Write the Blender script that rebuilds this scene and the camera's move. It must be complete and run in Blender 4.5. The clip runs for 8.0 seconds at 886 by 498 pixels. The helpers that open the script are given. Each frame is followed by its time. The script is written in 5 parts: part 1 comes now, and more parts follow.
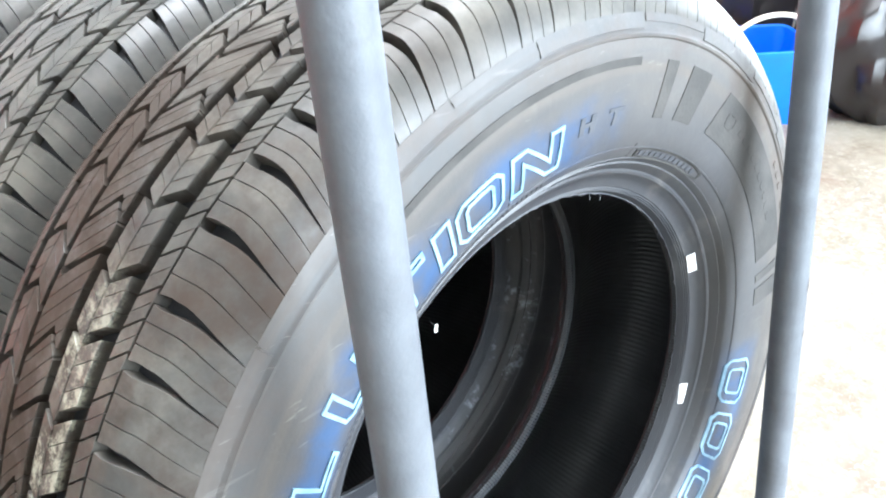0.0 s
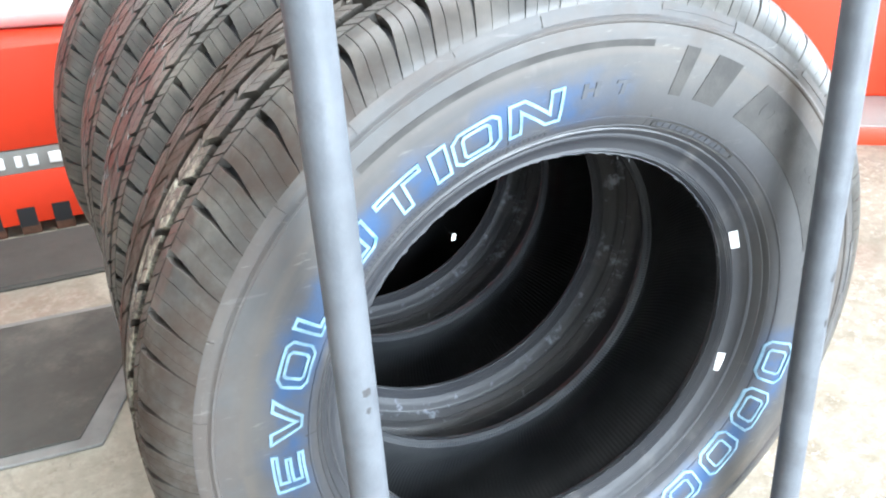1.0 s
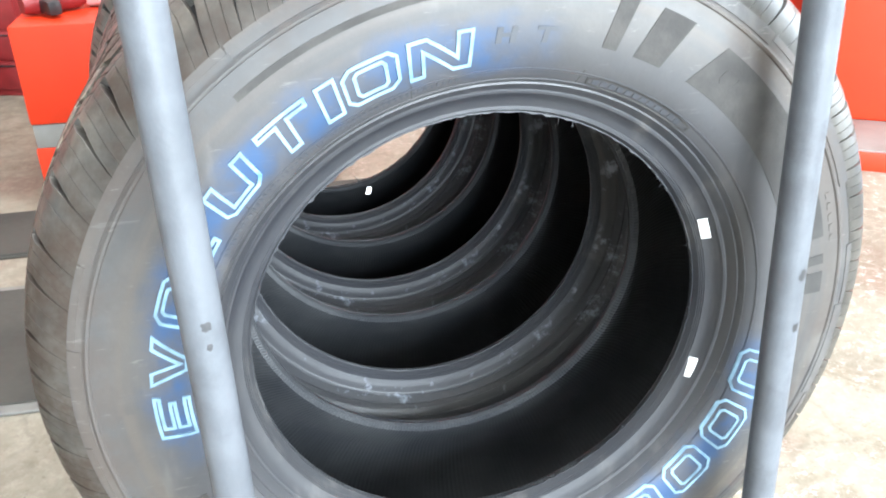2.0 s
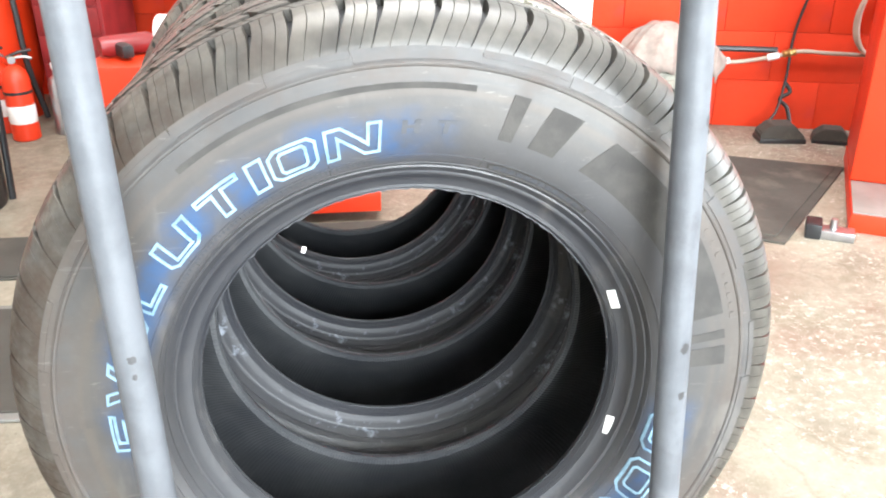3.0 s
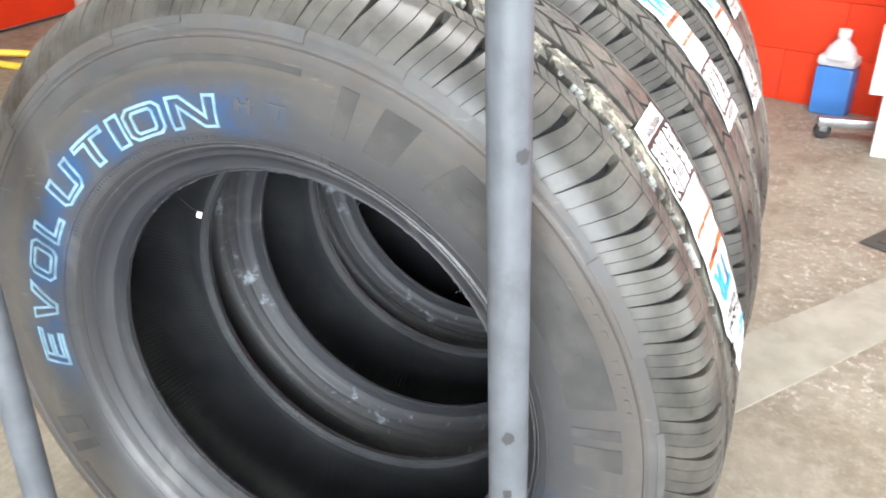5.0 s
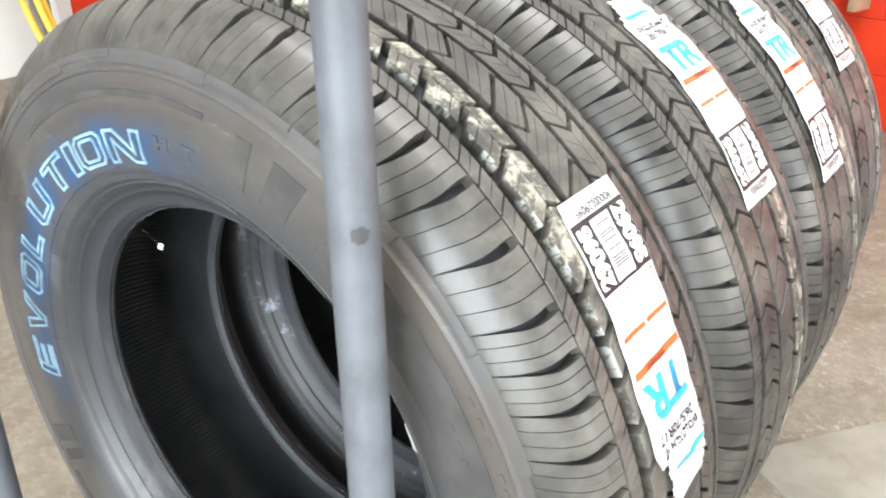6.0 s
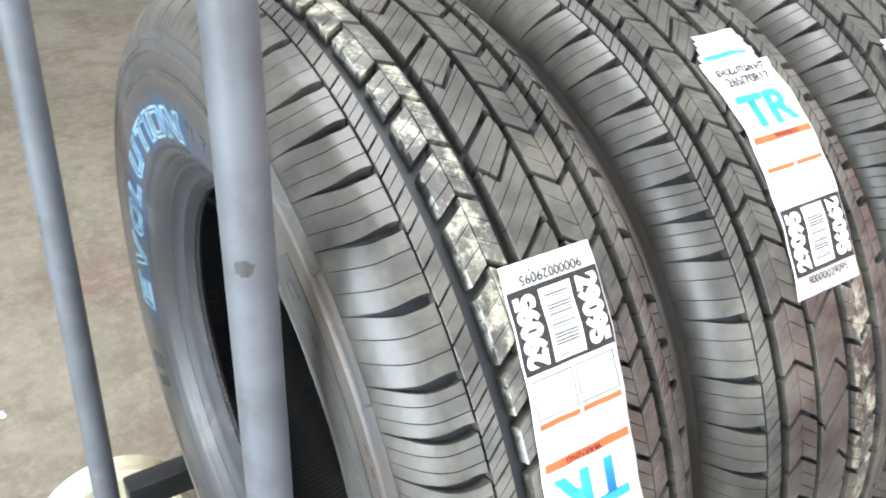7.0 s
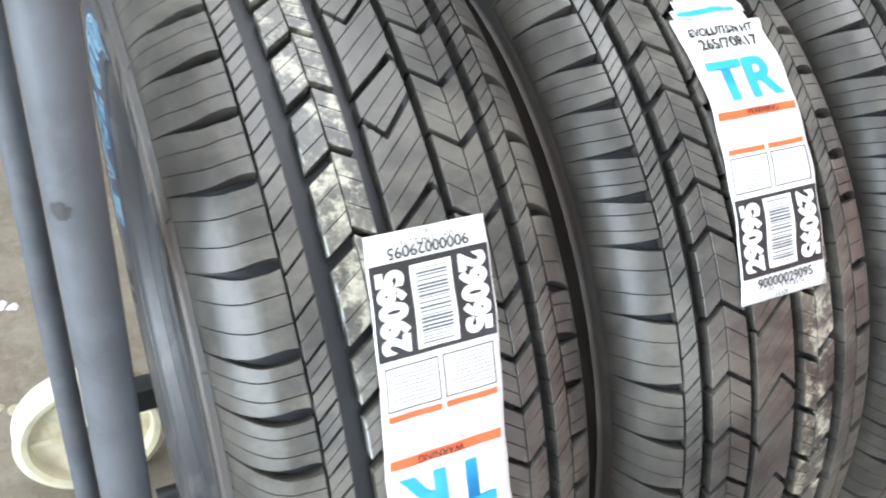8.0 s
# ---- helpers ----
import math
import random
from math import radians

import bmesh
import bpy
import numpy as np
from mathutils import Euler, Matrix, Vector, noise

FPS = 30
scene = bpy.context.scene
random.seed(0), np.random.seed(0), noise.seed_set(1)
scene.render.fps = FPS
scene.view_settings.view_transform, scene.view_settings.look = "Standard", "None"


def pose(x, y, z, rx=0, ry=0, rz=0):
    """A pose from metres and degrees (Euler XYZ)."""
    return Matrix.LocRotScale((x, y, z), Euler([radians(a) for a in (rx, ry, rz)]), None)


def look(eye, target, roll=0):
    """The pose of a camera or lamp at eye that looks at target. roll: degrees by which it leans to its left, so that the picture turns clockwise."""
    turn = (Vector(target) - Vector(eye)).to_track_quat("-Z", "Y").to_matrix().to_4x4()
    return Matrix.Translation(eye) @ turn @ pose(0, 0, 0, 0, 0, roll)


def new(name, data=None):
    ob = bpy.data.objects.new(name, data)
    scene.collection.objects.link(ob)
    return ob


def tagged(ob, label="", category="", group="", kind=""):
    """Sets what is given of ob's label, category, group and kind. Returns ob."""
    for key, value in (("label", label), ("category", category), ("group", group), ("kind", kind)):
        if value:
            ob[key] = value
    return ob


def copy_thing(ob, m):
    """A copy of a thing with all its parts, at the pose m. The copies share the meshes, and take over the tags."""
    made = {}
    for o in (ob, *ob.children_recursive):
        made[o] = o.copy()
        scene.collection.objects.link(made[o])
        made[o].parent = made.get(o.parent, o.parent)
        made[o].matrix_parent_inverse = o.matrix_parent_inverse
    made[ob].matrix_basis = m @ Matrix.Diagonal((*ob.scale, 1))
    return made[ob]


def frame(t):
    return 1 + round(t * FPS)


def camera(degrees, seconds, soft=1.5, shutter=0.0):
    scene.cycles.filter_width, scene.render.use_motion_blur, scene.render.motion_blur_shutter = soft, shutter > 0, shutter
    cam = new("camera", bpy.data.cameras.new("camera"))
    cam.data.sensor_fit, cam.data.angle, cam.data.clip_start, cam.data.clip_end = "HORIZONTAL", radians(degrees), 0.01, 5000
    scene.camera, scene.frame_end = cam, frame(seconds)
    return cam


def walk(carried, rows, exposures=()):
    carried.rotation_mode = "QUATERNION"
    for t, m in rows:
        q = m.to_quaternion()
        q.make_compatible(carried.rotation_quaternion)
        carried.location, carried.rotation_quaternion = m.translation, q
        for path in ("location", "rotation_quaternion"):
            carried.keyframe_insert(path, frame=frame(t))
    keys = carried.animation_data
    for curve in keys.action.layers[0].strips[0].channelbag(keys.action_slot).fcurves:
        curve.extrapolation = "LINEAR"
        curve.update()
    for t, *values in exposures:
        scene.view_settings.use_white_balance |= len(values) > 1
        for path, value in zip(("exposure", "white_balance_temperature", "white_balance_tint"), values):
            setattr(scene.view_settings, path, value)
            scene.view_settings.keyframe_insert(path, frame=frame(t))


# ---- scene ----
cam = camera(55.49, 8.0, soft=2.0, shutter=0.15)
ROWS = [
    (0.0, -0.4355, -0.3295, 0.9977, 62.45, 2.72, -43.26),
    (0.5, -0.4052, -0.4488, 1.0363, 63.19, 1.02, -31.50),
    (1.0, -0.3727, -0.5541, 1.0243, 61.14, 1.17, -23.77),
    (1.5, -0.2698, -0.5656, 0.9637, 63.53, -2.28, -20.15),
    (1.7, -0.2462, -0.5701, 0.9454, 63.07, -1.10, -18.14),
    (2.8, -0.0700, -0.6964, 1.0055, 63.93, 0.26, -6.60),
    (3.0, -0.0640, -0.7032, 1.0173, 65.04, 0.05, -7.50),
    (3.5, 0.0477, -0.6596, 1.0078, 64.47, -0.13, -0.87),
    (4.0, 0.1960, -0.5825, 0.9864, 61.67, -1.55, 1.92),
    (4.5, 0.2790, -0.5489, 0.9844, 60.00, 0.02, 11.82),
    (4.7, 0.3300, -0.5410, 1.0080, 61.00, 0.09, 16.08),
    (5.8, 0.5171, -0.4071, 1.0113, 64.75, 1.51, 35.85),
    (6.0, 0.5397, -0.3525, 1.0131, 63.67, 1.01, 36.67),
    (6.5, 0.5691, -0.2346, 1.0269, 61.42, 1.15, 41.50),
    (7.0, 0.6438, -0.1746, 1.0506, 60.94, -0.51, 56.79),
    (7.5, 0.6822, -0.1294, 1.0545, 58.63, -0.24, 64.73),
    (8.0, 0.6467, -0.0371, 1.0423, 55.80, -2.91, 64.55),
]
walk(cam, [(t, pose(x, y, z, rx, ry, rz)) for t, x, y, z, rx, ry, rz in ROWS],
     exposures=[(0.0, 0.66, 6000, 8), (1.0, 0.52, 6000, 8), (1.5, 0.53, 6050, 8), (1.7, 0.53, 6100, 8), (3.0, 0.51, 6600, 10), (3.5, 0.41, 6650, 10), (4.0, 0.18, 6650, 10), (4.5, 0.0, 6550, 10), (6.0, -0.08, 6600, 10), (6.5, -0.14, 6450, 9.5), (7.0, -0.19, 6300, 9), (7.5, -0.27, 6300, 9), (8.0, -0.57, 6150, 9)])
# == end of path ==
# ---------------------------------------------------------------- light
world = bpy.data.worlds.new("world")
scene.world = world
world.use_nodes = True
wn = world.node_tree
sky = wn.nodes.new("ShaderNodeTexSky")
sky.sky_type = "NISHITA"
sky.sun_disc = False
sky.sun_elevation, sky.sun_rotation = radians(48), radians(150)
wn.links.new(sky.outputs[0], wn.nodes["Background"].inputs[0])
wn.nodes["Background"].inputs[1].default_value = 0.12


def area_lamp(name, eye, target, w, h, power, colour):
    data = bpy.data.lights.new(name, "AREA")
    data.shape, data.size, data.size_y, data.energy, data.color = "RECTANGLE", w, h, power, colour
    ob = new(name, data)
    ob.matrix_world = look(eye, target)
    return ob


# daylight through the two open bay doors, and an added overhead fill without a fitting
area_lamp("bay_door_daylight", (1.6, -4.7, 1.6), (-0.2, 0, 0.4), 4.2, 3.0, 890, (0.86, 0.94, 1.0))
area_lamp("side_door_daylight", (5.2, 0.6, 1.5), (0, 0.5, 0.8), 3.0, 2.8, 250, (0.86, 0.94, 1.0))
area_lamp("ceiling_fill_light", (0.3, 0.4, 3.4), (0.3, 0.4, 0), 2.4, 1.2, 165, (0.97, 0.98, 1.0))


# ---------------------------------------------------------------- material tools
class Nodes:
    def __init__(self, name):
        self.m = bpy.data.materials.new(name)
        self.m.use_nodes = True
        self.t = self.m.node_tree
        self.b = self.t.nodes["Principled BSDF"]

    def put(self, socket, value):
        if isinstance(value, bpy.types.NodeSocket):
            self.t.links.new(value, socket)
        elif isinstance(value, tuple) and len(value) == 3 and socket.type == "RGBA":
            socket.default_value = (*value, 1)
        else:
            socket.default_value = value

    def node(self, kind, **sockets):
        n = self.t.nodes.new(kind)
        for k, v in sockets.items():
            self.put(n.inputs[int(k[1:]) if k[0] == "i" and k[1:].isdigit() else k], v)
        return n

    def math(self, op, a, b=0.0, clamp=False):
        n = self.t.nodes.new("ShaderNodeMath")
        n.operation, n.use_clamp = op, clamp
        self.put(n.inputs[0], a)
        self.put(n.inputs[1], b)
        return n.outputs[0]

    def coords(self, kind="Object"):
        return self.t.nodes.new("ShaderNodeTexCoord").outputs[kind]

    def noise(self, scale, detail=4.0, rough=0.55, vector=None, stretch=None):
        vector = vector or self.coords()
        if stretch:
            n = self.t.nodes.new("ShaderNodeMapping")
            self.put(n.inputs["Vector"], vector)
            n.inputs["Scale"].default_value = stretch
            vector = n.outputs[0]
        n = self.node("ShaderNodeTexNoise", Scale=scale, Detail=detail, Roughness=rough, Vector=vector)
        return n.outputs["Fac"]

    def ramp(self, fac, a, b):
        """0 below a, 1 above b."""
        n = self.t.nodes.new("ShaderNodeMapRange")
        n.interpolation_type = "SMOOTHSTEP"
        self.put(n.inputs["Value"], fac)
        n.inputs["From Min"].default_value, n.inputs["From Max"].default_value = a, b
        return n.outputs["Result"]

    def mix(self, fac, a, b):
        n = self.t.nodes.new("ShaderNodeMix")
        n.data_type = "RGBA"
        self.put(n.inputs[0], fac)
        self.put(n.inputs[6], a)
        self.put(n.inputs[7], b)
        return n.outputs[2]

    def bump(self, height, strength, distance=0.002, after=None):
        n = self.node("ShaderNodeBump", Strength=strength, Distance=distance, Height=height)
        if after:
            self.put(n.inputs["Normal"], after)
        return n.outputs[0]

    def done(self, colour, rough=0.5, metal=0.0, normal=None, spec=0.5):
        self.put(self.b.inputs["Base Color"], colour)
        self.put(self.b.inputs["Roughness"], rough)
        self.put(self.b.inputs["Metallic"], metal)
        self.put(self.b.inputs["Specular IOR Level"], spec)
        if normal:
            self.put(self.b.inputs["Normal"], normal)
        return self.m


def plain(name, colour, rough=0.5, metal=0.0, vary=0.25, scale=14.0, bump=0.15, dirt=None):
    """Paint, plastic or metal with mottling at two scales and a fine relief."""
    n = Nodes(name)
    big, fine = n.noise(scale), n.noise(scale * 13, 3)
    dark = tuple(c * (1 - vary) for c in colour)
    col = n.mix(n.ramp(big, 0.35, 0.7), colour, dark)
    if dirt:
        col = n.mix(n.ramp(n.noise(scale * 0.6, 6, 0.7), 0.52, 0.72), col, dirt)
    r = n.math("ADD", rough - 0.07, n.math("MULTIPLY", fine, 0.14))
    return n.done(col, r, metal, n.bump(fine, bump, 0.001))


def polar(n):
    """Radius and turn (degrees) about a tyre's axle, and the place across it, in metres."""
    s = n.node("ShaderNodeSeparateXYZ", i0=n.coords()).outputs
    radius = n.math("SQRT", n.math("ADD", n.math("MULTIPLY", s[0], s[0]), n.math("MULTIPLY", s[2], s[2])))
    turn = n.math("MULTIPLY", n.math("ARCTAN2", s[2], s[0]), 180 / math.pi)
    return radius, turn, s[1]


def band(n, value, a, b, soft):
    return n.math("MULTIPLY", n.ramp(value, a - soft, a + soft), n.math("SUBTRACT", 1.0, n.ramp(value, b - soft, b + soft)))


RUBBER = (0.050, 0.049, 0.050)


def sidewall_rubber():
    n = Nodes("sidewall_rubber")
    radius, turn, across = polar(n)
    col = n.mix(n.ramp(n.noise(9, 5, 0.6), 0.35, 0.75), RUBBER, (0.080, 0.076, 0.073))
    # brownish bloom in rings over the upper wall
    rings = n.node("ShaderNodeTexNoise", Scale=1.0, Detail=3.0, Vector=n.node("ShaderNodeCombineXYZ", i0=n.math("MULTIPLY", radius, 55.0), i1=n.math("MULTIPLY", turn, 0.012), i2=0.0).outputs[0]).outputs["Fac"]
    bloom = n.math("MULTIPLY", n.ramp(rings, 0.40, 0.66), n.ramp(radius, 0.285, 0.325))
    col = n.mix(n.math("MULTIPLY", bloom, 0.7), col, (0.094, 0.078, 0.065))
    # dusty brown smears over the shoulder
    dusty = n.math("MULTIPLY", n.ramp(n.noise(11, 6, 0.7), 0.44, 0.64), n.ramp(radius, 0.305, 0.345))
    col = n.mix(n.math("MULTIPLY", dusty, 0.65), col, (0.082, 0.060, 0.047))
    # fine scratches
    scrape = n.ramp(n.noise(70, 3, 0.6, None, (0.25, 1.0, 2.2)), 0.66, 0.71)
    col = n.mix(n.math("MULTIPLY", scrape, 0.22), col, (0.19, 0.18, 0.17))
    hair = n.ramp(n.noise(34, 5, 0.7, None, (1.0, 1.0, 6.0)), 0.62, 0.70)
    col = n.mix(n.math("MULTIPLY", hair, 0.35), col, (0.24, 0.225, 0.205))
    # the wall stays darker and bluer round the bead
    col = n.mix(n.math("MULTIPLY", n.math("SUBTRACT", 1.0, n.ramp(n.math("ADD", radius, n.math("MULTIPLY", n.noise(14, 4), 0.03)), 0.288, 0.322)), 0.55), col, (0.046, 0.048, 0.056))
    # blends to near-black on the bead itself
    col = n.mix(n.math("MULTIPLY", n.math("SUBTRACT", 1.0, n.ramp(radius, 0.238, 0.252)), 0.8), col, (0.017, 0.019, 0.025))
    smudge = n.ramp(n.noise(5.5, 6, 0.7), 0.42, 0.62)
    col = n.mix(n.math("MULTIPLY", smudge, 0.35), col, (0.046, 0.045, 0.045))
    drag = n.noise(16, 4, 0.65, None, (1.0, 1.0, 0.35))
    col = n.mix(n.math("MULTIPLY", n.ramp(drag, 0.56, 0.72), 0.3), col, (0.170, 0.160, 0.148))
    # blue protective wash round the raised lettering, with a ragged edge
    edge = n.math("MULTIPLY", n.math("SUBTRACT", n.noise(26, 4, 0.6), 0.5), 0.026)
    rr = n.math("ADD", radius, edge)
    turn2 = n.math("ADD", turn, n.math("MULTIPLY", edge, 420.0))
    t_all = n.math("MODULO", n.math("ADD", turn2, 360.0), 360.0)
    word = n.math("MULTIPLY", band(n, rr, 0.266, 0.302, 0.013), band(n, t_all, 84.0, 190.0, 6.0))
    mark = n.math("MULTIPLY", band(n, rr, 0.260, 0.304, 0.014), band(n, t_all, 298.0, 353.0, 6.0))
    front = n.math("SUBTRACT", 1.0, n.ramp(across, 0.03, 0.05))
    blue = n.math("MULTIPLY", n.math("MAXIMUM", word, mark), front)
    blue = n.math("MULTIPLY", blue, n.math("ADD", 0.16, n.math("MULTIPLY", n.ramp(n.noise(22, 4), 0.38, 0.64), 0.66)))
    # pale wax blooms low on the wall
    wax = n.math("MULTIPLY", n.ramp(n.noise(30, 5, 0.7), 0.56, 0.68), band(n, radius, 0.228, 0.262, 0.008))
    wax = n.math("MULTIPLY", wax, n.ramp(across, 0.10, 0.14))
    col = n.mix(n.math("MULTIPLY", wax, 0.75), col, (0.30, 0.33, 0.38))
    col = n.mix(blue, col, (0.014, 0.062, 0.160))
    fine = n.noise(420, 2)
    scuff = n.noise(60, 5, 0.7)
    rough = n.math("ADD", 0.32, n.math("MULTIPLY", n.math("ADD", scuff, n.math("MULTIPLY", smudge, 0.4)), 0.22))
    rough = n.math("ADD", rough, n.math("MULTIPLY", n.ramp(radius, 0.325, 0.350), 0.14))
    rough = n.math("ADD", rough, n.math("MULTIPLY", n.math("SUBTRACT", 1.0, n.ramp(radius, 0.228, 0.244)), 0.12))
    return n.done(col, rough, 0, n.bump(scuff, 0.16, 0.002, n.bump(fine, 0.10, 0.0006)), 0.62)


def tread_rubber():
    n = Nodes("tread_rubber")
    radius, turn, across = polar(n)
    mott = n.noise(30, 5, 0.65)
    col = n.mix(n.ramp(mott, 0.3, 0.75), (0.034, 0.032, 0.029), (0.080, 0.074, 0.064))
    smear = n.ramp(n.noise(13, 6, 0.72, None, (1.0, 0.5, 1.0)), 0.47, 0.66)
    col = n.mix(n.math("MULTIPLY", n.math("MULTIPLY", smear, n.ramp(radius, 0.372, 0.392)), 0.45), col, (0.165, 0.152, 0.124))
    top = n.ramp(radius, 0.3925, 0.3975)
    # darker, duller brown over one stretch of the tread
    swept = n.math("MODULO", n.math("ADD", turn, 360.0), 360.0)
    brown_tint = n.math("MULTIPLY", band(n, swept, 112.0, 215.0, 22.0), n.ramp(n.noise(9, 6, 0.7), 0.34, 0.60))
    col = n.mix(n.math("MULTIPLY", brown_tint, 0.8), col, (0.052, 0.036, 0.027))
    # mould-release paint lines on two ribs, worn into flakes
    flakes = n.math("MULTIPLY", n.ramp(n.noise(70, 8, 0.8), 0.46, 0.60), n.ramp(n.noise(22, 4), 0.38, 0.50))
    t_all = n.math("MODULO", n.math("ADD", turn, 360.0), 360.0)
    stretch = n.math("MAXIMUM", band(n, t_all, 34.0, 84.0, 5.0), band(n, t_all, 140.0, 232.0, 6.0))
    white = n.math("MULTIPLY", n.math("MULTIPLY", band(n, across, 0.0765, 0.1062, 0.0015), flakes), n.math("MULTIPLY", stretch, n.ramp(radius, 0.3935, 0.3975)))
    line = n.math("MULTIPLY", n.math("MULTIPLY", band(n, across, 0.0764, 0.0784, 0.0004), band(n, t_all, 22.0, 88.0, 5.0)), n.ramp(n.noise(46, 5, 0.7), 0.47, 0.54))
    col = n.mix(n.math("MULTIPLY", line, 0.85), col, (0.50, 0.51, 0.48))
    col = n.mix(n.math("MULTIPLY", white, 0.78), col, (0.43, 0.41, 0.32))
    red = n.math("MULTIPLY", n.math("MULTIPLY", band(n, across, 0.158, 0.182, 0.004), n.ramp(n.noise(18, 4), 0.46, 0.54)), n.math("MULTIPLY", top, band(n, t_all, 168.0, 214.0, 8.0)))
    col = n.mix(n.math("MULTIPLY", red, 0.8), col, (0.22, 0.032, 0.024))
    fine = n.noise(260, 3, 0.6)
    rough = n.math("ADD", n.math("ADD", 0.28, n.math("MULTIPLY", brown_tint, 0.25)), n.math("MULTIPLY", mott, 0.24))
    return n.done(col, rough, 0, n.bump(mott, 0.10, 0.002, n.bump(fine, 0.14, 0.0008)), n.math("SUBTRACT", 0.55, n.math("MULTIPLY", brown_tint, 0.42)))


def liner_rubber():
    n = Nodes("liner_rubber")
    radius, turn, across = polar(n)
    ribs = n.math("SINE", n.math("MULTIPLY", turn, 6.6))
    col = n.mix(n.ramp(n.noise(12, 4), 0.35, 0.7), (0.032, 0.034, 0.038), (0.054, 0.056, 0.059))
    return n.done(col, 0.44, 0, n.bump(ribs, 0.35, 0.0008), 0.45)


def concrete():
    n = Nodes("worn_concrete")
    big, mid, fine = n.noise(0.9, 6, 0.65), n.noise(5.5, 6, 0.7), n.noise(60, 4, 0.6)
    col = n.mix(n.ramp(big, 0.35, 0.65), (0.262, 0.234, 0.182), (0.182, 0.160, 0.122))
    col = n.mix(n.math("MULTIPLY", n.ramp(mid, 0.46, 0.64), 0.65), col, (0.150, 0.122, 0.086))
    col = n.mix(n.math("MULTIPLY", n.ramp(n.noise(1.9, 6, 0.68), 0.52, 0.64), 0.55), col, (0.17, 0.105, 0.08))
    grit = n.ramp(n.noise(26, 9, 0.8), 0.44, 0.64)
    col = n.mix(n.math("MULTIPLY", grit, 0.38), col, (0.36, 0.33, 0.27))
    pits = n.ramp(n.noise(75, 6, 0.75), 0.58, 0.68)
    col = n.mix(n.math("MULTIPLY", pits, 0.5), col, (0.085, 0.072, 0.056))
    # white paint worn to specks
    specks = n.math("MULTIPLY", n.ramp(n.noise(48, 9, 0.85), 0.538, 0.60), n.math("MULTIPLY", n.ramp(n.noise(2.1, 3), 0.38, 0.52), n.ramp(n.node("ShaderNodeSeparateXYZ", i0=n.coords()).outputs[0], -0.3, 0.5)))
    # reddish-brown stain beside the mat
    away = n.node("ShaderNodeVectorMath", i0=n.coords(), i1=(0.98, 1.25, 0.0))
    away.operation = "DISTANCE"
    stain = n.math("SUBTRACT", 1.0, n.ramp(n.math("ADD", away.outputs["Value"], n.math("MULTIPLY", n.noise(7, 5, 0.7), 0.3)), 0.22, 0.46))
    col = n.mix(n.math("MULTIPLY", stain, 0.6), col, (0.150, 0.090, 0.070))
    oil = n.math("MULTIPLY", n.ramp(n.noise(2.6, 5, 0.62), 0.54, 0.70), 0.38)
    col = n.mix(oil, col, (0.100, 0.086, 0.068))
    col = n.mix(n.math("MULTIPLY", specks, 0.85), col, (0.50, 0.48, 0.43))
    col = n.mix(n.math("MULTIPLY", n.ramp(fine, 0.55, 0.75), 0.25), col, (0.09, 0.08, 0.07))
    # hairline cracks
    warp = n.node("ShaderNodeTexNoise", Scale=1.3, Detail=4.0, Vector=n.coords()).outputs["Color"]
    v = n.node("ShaderNodeVectorMath", i0=n.coords(), i1=warp).outputs[0]
    vor = n.t.nodes.new("ShaderNodeTexVoronoi")
    vor.feature = "DISTANCE_TO_EDGE"
    n.put(vor.inputs["Vector"], v)
    vor.inputs["Scale"].default_value = 0.8
    crack = n.math("SUBTRACT", 1.0, n.ramp(vor.outputs["Distance"], 0.001, 0.006))
    col = n.mix(n.math("MULTIPLY", crack, 0.22), col, (0.11, 0.095, 0.075))
    rough = n.math("ADD", 0.5, n.math("MULTIPLY", mid, 0.3))
    return n.done(col, rough, 0, n.bump(mid, 0.12, 0.004, n.bump(fine, 0.15, 0.0015)), 0.28)


def matt_rubber():
    n = Nodes("matt_moulded_rubber")
    fine = n.noise(380, 2)
    col = n.mix(n.ramp(n.noise(30, 4), 0.35, 0.7), (0.056, 0.054, 0.052), (0.078, 0.074, 0.070))
    return n.done(col, 0.92, 0, n.bump(fine, 0.4, 0.0008), 0.2)


